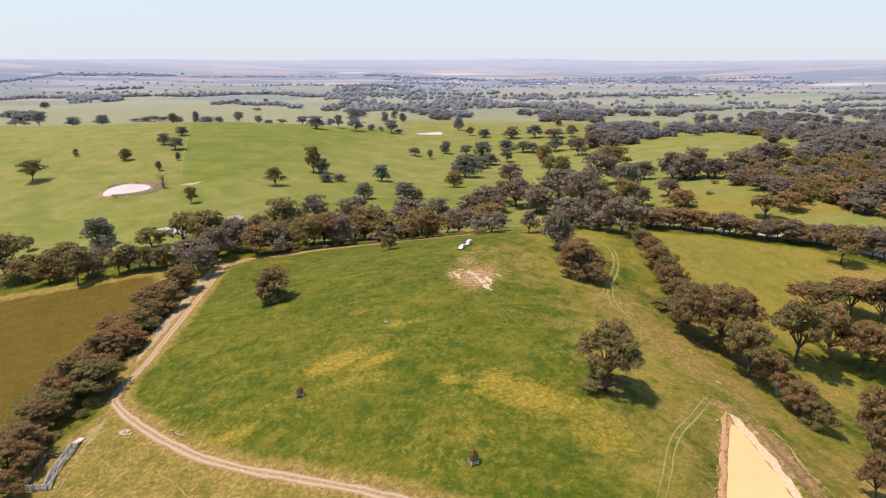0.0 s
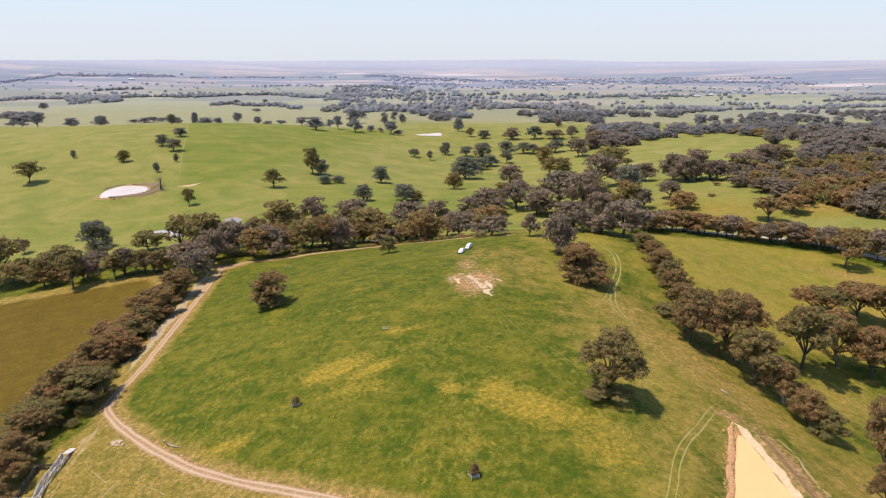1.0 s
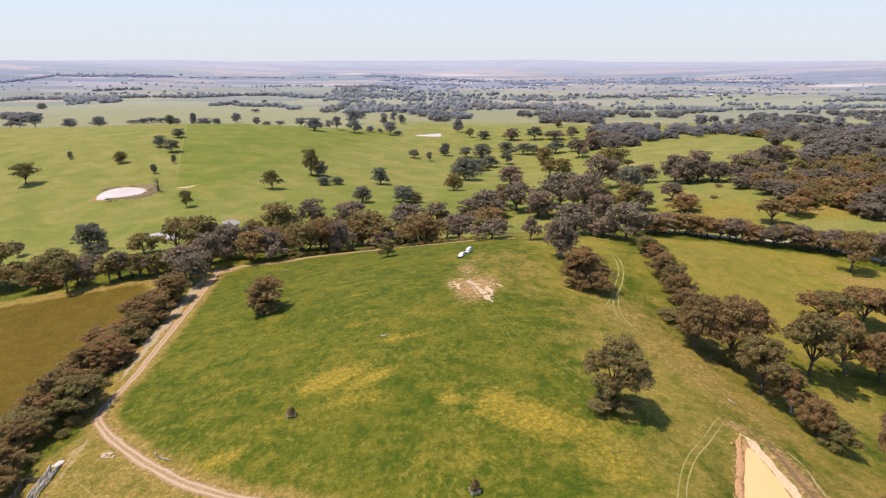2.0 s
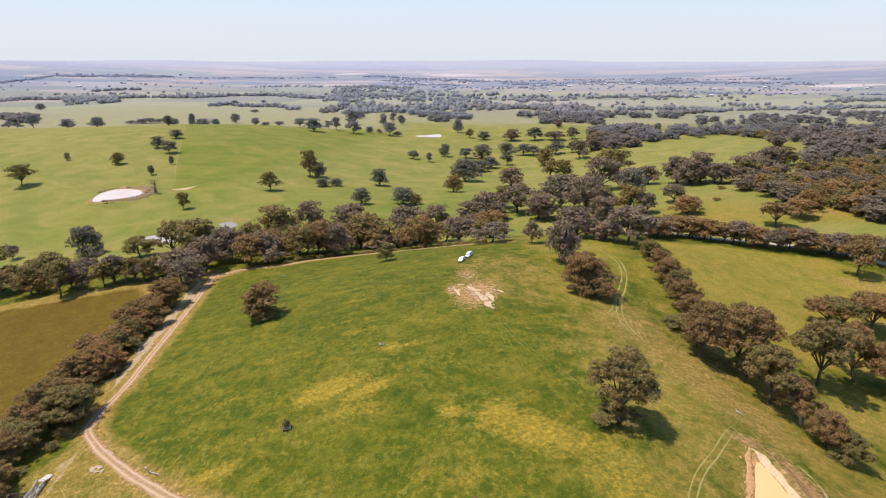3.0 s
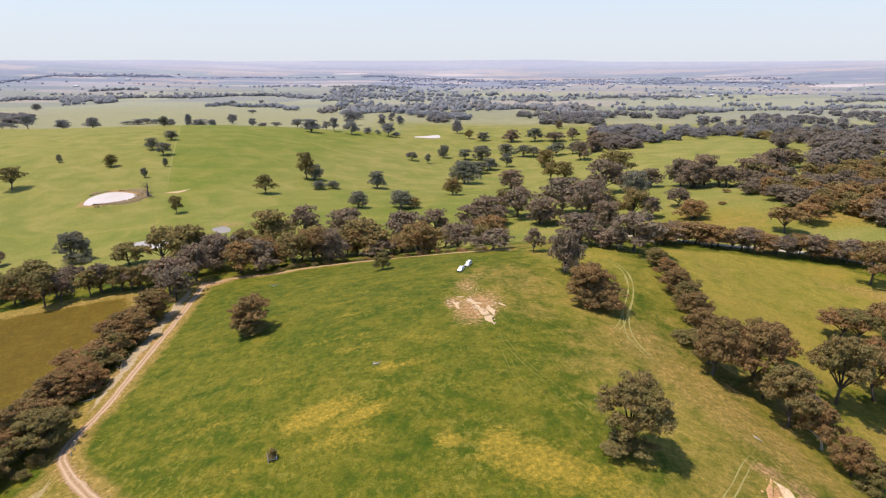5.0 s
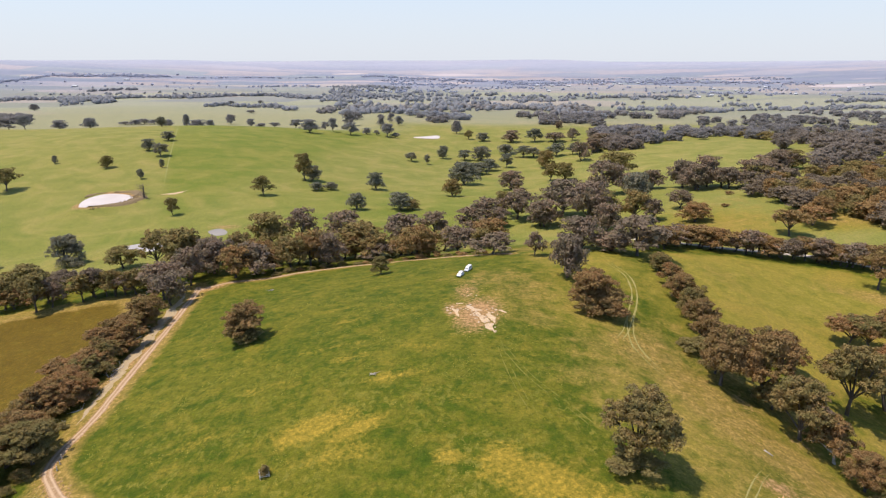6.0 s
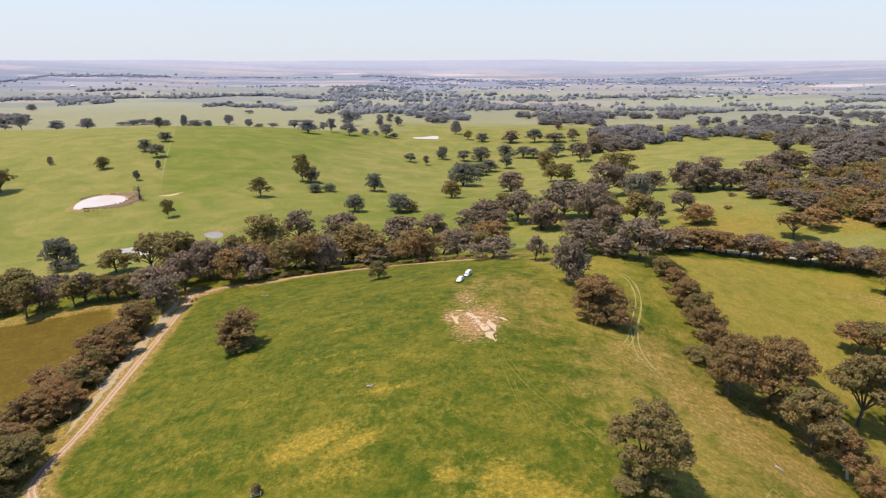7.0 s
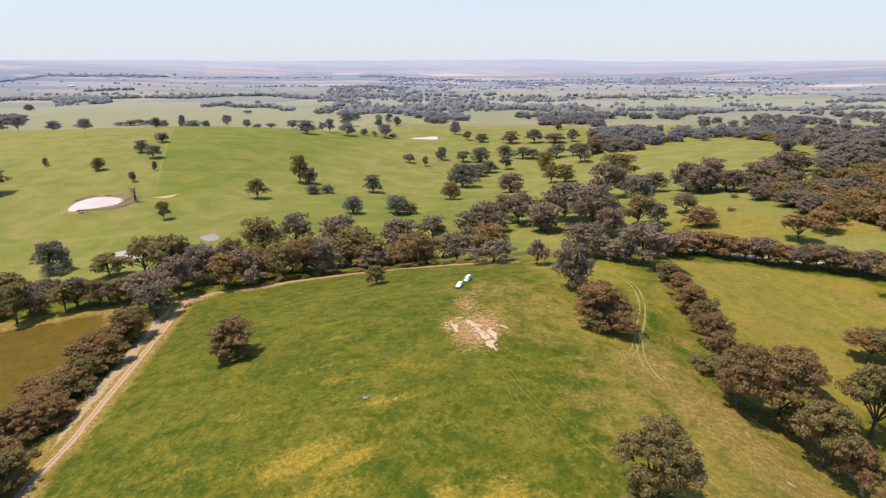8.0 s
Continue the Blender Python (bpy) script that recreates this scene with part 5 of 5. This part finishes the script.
def loft(sections, closed=True):
    """A body from rows of (y, half width, bottom, shoulder, top, top half width)."""
    bm = bmesh.new()
    rings = []
    for y, hw, zb, zs, zt, tw in sections:
        rings.append([bm.verts.new(p) for p in ((-hw * 0.92, y, zb), (-hw, y, (zb + zs) / 2), (-hw * 0.97, y, zs), (-tw, y, zt), (tw, y, zt), (hw * 0.97, y, zs), (hw, y, (zb + zs) / 2), (hw * 0.92, y, zb))])
    for a, b in zip(rings[:-1], rings[1:]):
        for k in range(8):
            bm.faces.new((a[k], a[(k + 1) % 8], b[(k + 1) % 8], b[k]))
    bm.faces.new(rings[0])
    bm.faces.new(rings[-1][::-1])
    bmesh.ops.recalc_face_normals(bm, faces=bm.faces)
    return bm


def vehicle(name, label, category, x, y, turn, length, cabin, roof):
    root = thing(name, label, category, "parked vehicles", pose(x, y, float(ground_z(x, y)), 0, 0, turn))
    h = length / 2
    part("body", loft([(-h, 0.80, 0.42, 0.72, 0.86, 0.74), (-h + 0.25, 0.90, 0.32, 0.78, 0.98, 0.80), (-h * 0.45, 0.93, 0.30, 0.80, 1.04, 0.84), (h * 0.4, 0.93, 0.30, 0.80, 1.03, 0.84), (h - 0.3, 0.90, 0.32, 0.76, 0.96, 0.78), (h, 0.80, 0.42, 0.66, 0.80, 0.70)]), M_PAINT, root, smooth=False)
    y0, y1 = cabin
    part("cabin", loft([(y0, 0.80, 0.98, 1.02, 1.06, 0.78), (y0 + 0.3, 0.83, 0.98, 1.10, roof - 0.06, 0.66), (y0 + 0.7, 0.84, 0.98, 1.12, roof, 0.68), (y1 - 0.8, 0.84, 0.98, 1.12, roof, 0.68), (y1 - 0.55, 0.84, 0.98, 1.10, roof - 0.05, 0.67), (y1, 0.80, 0.98, 1.02, 1.05, 0.76)]), M_PAINT, root)
    wh = roof - 1.24
    for sx in (-1, 1):
        part("side_window", box_bm(0.03, (y1 - y0) * 0.62, wh, (sx * 0.765, (y0 + y1) / 2, 1.13 + wh / 2), 0.01), M_GLASS, root, "dark tinted side window")
    part("windscreen", box_bm(1.28, 0.03, wh * 1.35, (0, y1 - 0.27, 1.08 + wh / 2), 0.01, 0, 38), M_GLASS, root, "dark sloping windscreen")
    part("rear_window", box_bm(1.24, 0.03, wh * 0.95, (0, y0 + 0.13, 1.10 + wh / 2), 0.01, 0, -22), M_GLASS, root, "dark rear window")
    for sx in (-1, 1):
        for wy in (-h * 0.6, h * 0.62):
            tyre = part("wheel", lathe_wheel(0.34, 0.22), M_RUBBER, root, "black rubber tyre")
            tyre.location = (sx * 0.84, wy, 0.34)
            part("rim", lathe_wheel(0.2, 0.235), M_RIM, tyre, "silver alloy rim")
        part("headlight", box_bm(0.34, 0.06, 0.14, (sx * 0.58, h - 0.1, 0.70), 0.02), M_LAMP, root, "clear headlight")
        part("tail_light", box_bm(0.16, 0.06, 0.26, (sx * 0.70, -h + 0.08, 0.74), 0.02), M_TAIL, root, "red tail light")
    for wy, nm in ((h - 0.02, "front_bumper"), (-h + 0.02, "rear_bumper")):
        part(nm, box_bm(1.66, 0.16, 0.2, (0, wy, 0.46), 0.04), M_RUBBER, root)


M_TAIL = solid("red_lamp", (0.30, 0.02, 0.015), (0.4, 0.03, 0.02), 3.0, 0.2)
vehicle("car", "white station wagon parked on the grass", "car", 7.6, 267.6, 158, 4.7, (-2.2, 1.15), 1.62)
vehicle("van", "longer white van parked on the grass behind a car", "van", 11.0, 275.4, 158, 5.4, (-2.6, 1.75), 1.85)


# ---- stockyard ----
def rail_bm(a, b, thick, deep):
    a, b = Vector(a), Vector(b)
    d = b - a
    bm = box_bm(d.length, thick, deep, bevel=min(thick, deep) * 0.2)
    m = d.to_track_quat('X', 'Z').to_matrix().to_4x4()
    bmesh.ops.transform(bm, matrix=Matrix.Translation((a + b) / 2) @ m, verts=bm.verts)
    return bm


def yard_fence(root, pts, rails, mat, height=1.7, step=2.0, jitter=0.06, seed=0, thick=0.13):
    g = np.random.default_rng(seed)
    line = open_curve(pts, step) if len(pts) > 2 else np.array([np.array(pts[0]) + (np.array(pts[1]) - np.array(pts[0])) * u for u in np.linspace(0, 1, max(2, int(math.dist(*pts) / step) + 1))])
    feet = [(float(p[0]), float(p[1]), float(ground_z(p[0], p[1]))) for p in line]
    for x, y, z in feet:
        post = part("post", box_bm(0.2, 0.2, height + 0.5, (x, y, z + (height - 0.5) / 2 + 0.1), 0.03, g.uniform(0, 90), g.normal() * 2.5), mat, root)
    for a, b in zip(feet[:-1], feet[1:]):
        for k in range(rails):
            zz = 0.25 + (height - 0.35) * k / (rails - 1)
            if g.random() < 0.06:
                continue
            part("rail", rail_bm((a[0], a[1], a[2] + zz + g.normal() * jitter), (b[0], b[1], b[2] + zz + g.normal() * jitter), thick, g.uniform(0.2, 0.36)), mat, root)


yard = thing("stockyard", "old weathered grey timber stockyard with rails missing", "stockyard")
yard_fence(yard, [(-97.3, 143.2), (-96.6, 139.1), (-96.5, 135.3), (-95.8, 131.0), (-94.5, 126.7)], 5, M_TIMBER, 1.7, 1.9, 0.15, 1)
yard_fence(yard, [(-95.8, 143.4), (-95.4, 139.1), (-95.3, 135.3), (-94.6, 131.0), (-93.4, 126.5)], 3, M_TIMBER, 1.4, 1.9, 0.16, 2)
yard_fence(yard, [(-93.9, 126.3), (-99.7, 127.4)], 5, M_TIMBER, 1.6, 1.9, 0.05, 3)
yard_fence(yard, [(-99.8, 127.6), (-100.3, 131.5), (-101.3, 136.9), (-101.9, 139.4)], 5, M_DARKTIMBER, 1.6, 1.9, 0.06, 4, 0.14)
yard_fence(yard, [(-101.8, 139.4), (-97.5, 139.2)], 4, M_DARKTIMBER, 1.5, 1.9, 0.06, 5)
ramp_root = thing("loading_ramp", "pale weathered timber loading ramp at the end of the stockyard", "loading ramp")
zr = float(ground_z(-96.3, 144.7))
for k in range(9):
    part("plank", box_bm(1.5, 0.42, 0.07, (-96.5 + 0.02 * (k % 3), 143.1 + 0.46 * k, zr + 1.15 - 0.12 * k), 0.012, 2 - k % 4, -14), M_TIMBER, ramp_root)
for sx in (-0.8, 0.8):
    part("beam", box_bm(0.14, 4.3, 0.2, (-96.5 + sx, 144.9, zr + 0.55), 0.02, 0, -14), M_TIMBER, ramp_root)
    for yy, hh in ((143.2, 1.1), (146.4, 0.5)):
        part("post", box_bm(0.18, 0.18, hh + 0.5, (-96.5 + sx, yy, zr + hh / 2 - 0.25), 0.02), M_TIMBER, ramp_root)


# ---- young trees behind guards ----
def tree_guard(x, y, size, tall):
    z = float(ground_z(x, y))
    root = thing("tree_guard", "square of pale timber rails round a sapling in the grass", "tree guard", "tree guards", pose(x, y, z, 0, 0, 20))
    for sx in (-1, 1):
        for sy in (-1, 1):
            part("post", box_bm(0.13, 0.13, 1.4, (sx * size, sy * size, 0.4), 0.02, 10), M_TIMBER, root)
    for zz in (0.35, 0.75):
        for sx in (-1, 1):
            part("rail", box_bm(0.06, 2 * size + 0.3, 0.16, (sx * size, 0, zz), 0.01), M_TIMBER, root)
            part("rail", box_bm(2 * size + 0.3, 0.06, 0.16, (0, sx * size, zz + 0.05), 0.01), M_TIMBER, root)
    sap = thing("sapling", "dark young conifer-shaped sapling inside a timber guard", "sapling", "saplings", pose(x, y, z))
    tv, tf = [], []
    tube(tv, tf, [(0, 0, -0.2), (0.02, 0, tall * 0.5), (0, 0.03, tall * 0.95)], [0.08, 0.05, 0.015], 6)
    mesh_object("trunk", tv, tf, M_BARK, sap, smooth=True)
    g = np.random.default_rng(int(abs(x) * 10))
    cl = [(g.normal() * 0.2, g.normal() * 0.2, tall * (0.26 + 0.68 * k / 9), 1.05 * size * (1.0 - 0.72 * (k / 9) ** 1.6), 0.42) for k in range(10)]
    cv, cf = leaves(g, cl, 9, 0.13, 0.6, 0.6, -1.1)
    mesh_object("crown", cv, cf, F_RUST if x > 0 else F_OLIVE, sap)


tree_guard(-38.4, 149.3, 0.95, 2.7)
tree_guard(6.3, 117.6, 0.85, 3.6)


# ---- fallen timber, stones, posts ----
def log_thing(name, label, pts, r, mat, twigs=0, seed=0, reach=1.0):
    g = np.random.default_rng(seed)
    c = pts[0]
    root = thing(name, label, "log", "fallen timber")
    tv, tf = [], []
    path = [(x, y, float(ground_z(x, y)) + r * 0.7) for x, y in pts]
    tube(tv, tf, path, [r * (1 - 0.45 * k / (len(path) - 1)) for k in range(len(path))], 8)
    mesh_object("bole", tv, tf, mat, root, smooth=True)
    for k in range(twigs):
        p = Vector(path[g.integers(len(path))])
        d = Vector((g.normal(), g.normal(), 0.35 + 0.3 * g.random())).normalized()
        tv, tf = [], []
        ln = g.uniform(1.2, 2.8) * reach
        tube(tv, tf, [p, p + d * ln * 0.5, p + d * ln + Vector((0, 0, -0.25))], [r * 0.4, r * 0.28, r * 0.08], 5)
        mesh_object("branch", tv, tf, mat, root, smooth=True)


log_thing("fallen_log", "long pale fallen log lying at the edge of the paddock", [(-70.8, 143.2), (-69.2, 141.3), (-67.4, 140.4), (-65.6, 139.6)], 0.24, M_PALEBARK, 2, 1)
log_thing("fallen_branch", "grey fallen branch with twigs in the grass", [(-19.0, 184.6), (-18.2, 184.2), (-17.2, 184.8)], 0.17, M_PALEBARK, 12, 2, 0.55)
log_thing("fallen_branch", "grey fallen branch with twigs in the grass", [(-73.2, 285.4), (-71.8, 286.2)], 0.22, M_PALEBARK, 4, 3)
log_thing("fallen_log", "short pale log beside the tree belt", [(78.0, 163.2), (79.4, 161.6)], 0.22, M_PALEBARK, 0, 4)


for k, (x, y, a, ln) in enumerate(DEADWOOD):
    log_thing("fallen_branch", "pale dead branch lying under the trees by the track", [(x, y), (x + math.cos(a) * ln * 0.5, y + math.sin(a) * ln * 0.5 + 0.2), (x + math.cos(a) * ln, y + math.sin(a) * ln)], 0.2, M_PALEBARK, 3, 70 + k)


def stone_mesh(seed):
    g = np.random.default_rng(seed)
    bm = bmesh.new()
    bmesh.ops.create_icosphere(bm, subdivisions=1, radius=1.0)
    for v in bm.verts:
        v.co *= 1 + g.normal() * 0.16
        v.co.z *= 0.42
    me = bpy.data.meshes.new("stone")
    bm.to_mesh(me)
    bm.free()
    me.materials.append(M_STONE)
    return me


STONES = [stone_mesh(k) for k in range(5)]


def stones(rows, label, group, seed):
    g = np.random.default_rng(seed)
    for k, (x, y, r) in enumerate(rows):
        ob = tagged(new("stone", STONES[k % 5]), label, "stone", group)
        ob.matrix_basis = pose(x, y, float(ground_z(x, y)) + r * 0.1, g.normal() * 6, g.normal() * 6, g.uniform(0, 360)) @ Matrix.Diagonal((r, r * g.uniform(0.6, 1), r * g.uniform(0.6, 1), 1))


g = np.random.default_rng(4)
stones([(-84.8 + g.normal() * 1.1, 146.2 + g.normal() * 0.8, g.uniform(0.3, 0.75)) for k in range(12)], "pale angular stone lying on dry grass", "stones beside the track", 1)
rub = []
for k in range(40):
    u = g.random()
    rub.append((8.5 + 8.0 * u + g.normal() * 0.9, 230.5 - 24.0 * u + g.normal() * 1.3, g.uniform(0.25, 0.6)))
for k in range(12):
    rub.append((4.6 + g.normal() * 1.6, 226 + g.normal() * 3, g.uniform(0.25, 0.6)))
for k in range(8):
    rub.append((17.0 + g.normal() * 1.0, 223 + g.normal() * 3.2, g.uniform(0.25, 0.6)))
for k in range(4):
    rub.append((12.0 + g.normal() * 3, 235 + g.normal() * 3, g.uniform(0.2, 0.45)))
stones(rub, "pale sandstone rubble on the bare scrape", "rubble on the scrape", 2)
for x, y, hh in ((-96.0, 169.5, 1.4), (-94.3, 164.6, 1.3), (-94.9, 167.0, 1.1)):
    z = float(ground_z(x, y))
    post = part("gate_post", box_bm(0.24, 0.24, hh + 0.5, (0, 0, hh / 2 - 0.25), 0.04, 15, 3), M_TIMBER)
    post.location = (x, y, z)
    tagged(post, "pale weathered timber gate post beside the track", "gate post", "gate posts")

# ---- dead tree by the stock dam ----
dead = thing("dead_tree", "bare grey dead tree beside the stock dam", "tree", "", pose(-240.5, 533, float(ground_z(-240.5, 533))) @ Matrix.Diagonal((1.5, 1.5, 1.4, 1)))
tv, tf = [], []
g = np.random.default_rng(8)
tube(tv, tf, [(0, 0, -0.4), (0.1, 0, 3), (0.3, 0.1, 6), (0.2, 0.2, 9)], [0.5, 0.4, 0.26, 0.08], 7)
mesh_object("trunk", tv, tf, M_BARK, dead, smooth=True)
for k in range(46):
    a, z0 = g.uniform(0, 6.3), g.uniform(0.6, 7.5)
    ln = g.uniform(2.2, 5.0)
    tv, tf = [], []
    tube(tv, tf, [(0.1, 0, z0), (math.cos(a) * ln * .5, math.sin(a) * ln * .5, z0 + ln * .3), (math.cos(a) * ln, math.sin(a) * ln, z0 + ln * .45)], [0.08, 0.055, 0.02], 5)
    mesh_object("limb", tv, tf, M_BARK, dead, smooth=True)


# ---- far sheds and houses ----
def shed(x, y, w, d, h, turn, label):
    root = thing("shed", label, "shed", "far farm buildings", pose(x, y, float(ground_z(x, y)), 0, 0, turn))
    part("wall", box_bm(w, d, h, (0, 0, h / 2 - 0.3), 0.05), M_WALL, root)
    bm = bmesh.new()
    hw, hd, r = w / 2 + 0.5, d / 2 + 0.6, h + d * 0.22
    e = h - 0.45
    vs = [bm.verts.new(p) for p in ((-hw, -hd, e), (hw, -hd, e), (hw, hd, e), (-hw, hd, e), (-hw, 0, r), (hw, 0, r), (-hw, -hd, e + .25), (hw, -hd, e + .25), (hw, hd, e + .25), (-hw, hd, e + .25))]
    for f in ((0, 1, 7, 6), (2, 3, 9, 8), (6, 7, 5, 4), (8, 9, 4, 5), (0, 6, 4, 9, 3), (1, 2, 8, 5, 7), (0, 3, 2, 1)):
        bm.faces.new([vs[k] for k in f])
    bmesh.ops.recalc_face_normals(bm, faces=bm.faces)
    part("roof", bm, M_ROOF, root, "pale metal gable roof")
    for k in range(max(1, int(w / 7))):
        part("door", box_bm(2.6, 0.15, h * 0.6, (-w / 2 + 3.5 + 7 * k, -d / 2 - 0.06, h * 0.3), 0.02), M_DARKTIMBER, root, "dark shed door")


for x, y, w, d, h, a in ((-232, 2720, 42, 14, 6, 4), (875, 2255, 26, 12, 5, -8), (935, 2290, 22, 12, 5, 5), (455, 3150, 26, 14, 7, 0), (520, 3120, 24, 14, 7, 10), (590, 3080, 26, 12, 6, -5), (420, 2600, 18, 10, 5, 0),
                         (1120, 2720, 20, 10, 5, 0), (1180, 2650, 16, 10, 5, 12), (1310, 2440, 20, 11, 5, 0), (1560, 2000, 18, 10, 5, 0), (720, 3260, 26, 12, 6, 4), (790, 3220, 22, 12, 6, 0), (860, 3180, 30, 12, 6, -4), (960, 3240, 24, 12, 6, 8),
                         (-1640, 2950, 30, 12, 6, 0), (-1590, 3330, 36, 14, 6, 3), (1420, 2900, 24, 12, 6, 0), (1740, 2820, 24, 12, 6, 0), (1800, 2790, 20, 12, 6, 0)):
    shed(x, y, w * 0.7, d * 0.8, h * 0.9, a, "small pale metal-roofed shed far out on the plain")


# ---- grass tufts ----
def tufts(name, label, count, colour, seed, spread, size):
    g = np.random.default_rng(seed)
    x = g.uniform(-105, 100, count * 3)
    y = 96 + 175 * g.random(count * 3) ** 1.5
    dens = vnoise(x / 7, y / 7, seed) + 0.6 * vnoise(x / 2.5, y / 2.5, seed + 1) + spread
    ok = (dens > 0) & (signed(x, y, POND) > 1.5) & (line_distance(x, y, FARM_TRACK[::6]) > 2.5)
    x, y = x[ok][:count], y[ok][:count]
    z = ground_z(x, y)
    n = len(x)
    vs = []
    for k in range(3):
        a = g.uniform(0, 6.3, n)
        s = size * g.uniform(0.5, 1.3, n)
        ux, uy = np.cos(a) * s, np.sin(a) * s
        hx, hy, h = g.normal(size=n) * 0.12, g.normal(size=n) * 0.12, s * g.uniform(0.3, 0.6, n)
        vs.append(np.stack([np.stack([x - ux, y - uy, z - 0.05], -1), np.stack([x + ux, y + uy, z - 0.05], -1), np.stack([x + hx + uy * .4, y + hy - ux * .4, z + h], -1)], 1))
    v = np.concatenate(vs).reshape(-1, 3)
    tagged(mesh_object(name, v, np.arange(len(v)).reshape(-1, 3), colour), label, "grass", kind="stuff")


M_STRAWTUFT = foliage_material("straw_tuft", (0.34, 0.27, 0.05), (0.50, 0.40, 0.10), (0.45, 0.36, 0.08))
tufts("straw_tufts", "pale dry grass tufts scattered through the paddock", 12000, M_STRAWTUFT, 31, -0.55, 0.14)


# ---- clods ----
def clods(name, label, spots, mat, seed, size):
    """Lumps of broken earth along a bank, one mesh."""
    g = np.random.default_rng(seed)
    oct_ = np.array([(1, 0, 0), (-1, 0, 0), (0, 1, 0), (0, -1, 0), (0, 0, 1), (0, 0, -0.5)], float)
    of = np.array([(0, 2, 4), (2, 1, 4), (1, 3, 4), (3, 0, 4), (2, 0, 5), (1, 2, 5), (3, 1, 5), (0, 3, 5)])
    vs, fs = [], []
    z = ground_z(spots[:, 0], spots[:, 1])
    for k, (x, y) in enumerate(spots):
        v = oct_ * (1 + g.normal(size=(6, 3)) * 0.25) * size * g.uniform(0.4, 1.4) * np.array([1, 1, 0.7])
        a = g.uniform(0, 6.3)
        v[:, :2] = v[:, :2] @ np.array([[math.cos(a), -math.sin(a)], [math.sin(a), math.cos(a)]])
        vs.append(v + (x, y, z[k] + 0.02))
        fs.append(of + 6 * k)
    tagged(mesh_object(name, np.concatenate(vs), np.concatenate(fs), mat), label, "clods", kind="stuff")


g = np.random.default_rng(61)
edge_pts = np.vstack([POND[k] for k in range(len(POND))])
west_bank = np.array([p for p in edge_pts if p[0] < 72.5 and p[1] > 98])
sp = west_bank[g.integers(len(west_bank), size=420)] + g.normal(size=(420, 2)) * np.array([0.7, 1.2]) + np.array([-0.9, 0.2])
clods("bank_clods", "orange-red clods on the eroded bank of the dam", sp, M_REDSOIL, 62, 0.22)
sp = FARM_TRACK[g.integers(110, len(FARM_TRACK), size=700)] + g.normal(size=(700, 2)) * 0.5 + np.where(g.random((700, 1)) < 0.75, 1.0, -1.0) * np.array([[0.7, 1.9]])
clods("verge_clods", "brown clods along the verge of the farm track", sp, M_TRACK, 63, 0.16)

rim = np.array([p for p in DAM_WEST if p[0] > -268 and p[1] < 545])
sp = rim[g.integers(len(rim), size=170)] + g.normal(size=(170, 2)) * 2.6 + np.array([3.0, -1.5])
clods("dam_clods", "brown clods on the trampled bank of the stock dam", sp, M_BANK, 64, 0.95)

sx_, sy_ = g.uniform(-104, 0, 16000), g.uniform(98, 160, 16000)
keep = inside(sx_, sy_, np.array([(-97, 160), (-80, 143), (-54, 124), (-28, 112), (0, 101), (0, 98), (-104, 98)], float)) & (vnoise(sx_ / 4, sy_ / 4, 51) > 0.0)
sx_, sy_ = sx_[keep], sy_[keep]
sz_ = ground_z(sx_, sy_)
blades = []
for k in range(2):
    a, ln = g.normal(0.9, 0.5, len(sx_)), g.uniform(0.25, 0.7, len(sx_))
    ux, uy = np.cos(a) * ln, np.sin(a) * ln
    blades.append(np.stack([np.stack([sx_, sy_, sz_ - 0.03], -1), np.stack([sx_ + uy * 0.25, sy_ - ux * 0.25, sz_ - 0.03], -1), np.stack([sx_ + ux, sy_ + uy, sz_ + 0.16], -1)], 1))
bv = np.concatenate(blades).reshape(-1, 3)
tagged(mesh_object("dry_grass", bv, np.arange(len(bv)).reshape(-1, 3), M_STRAWTUFT), "wispy dry straw-coloured grass beside the track", "grass", kind="stuff")
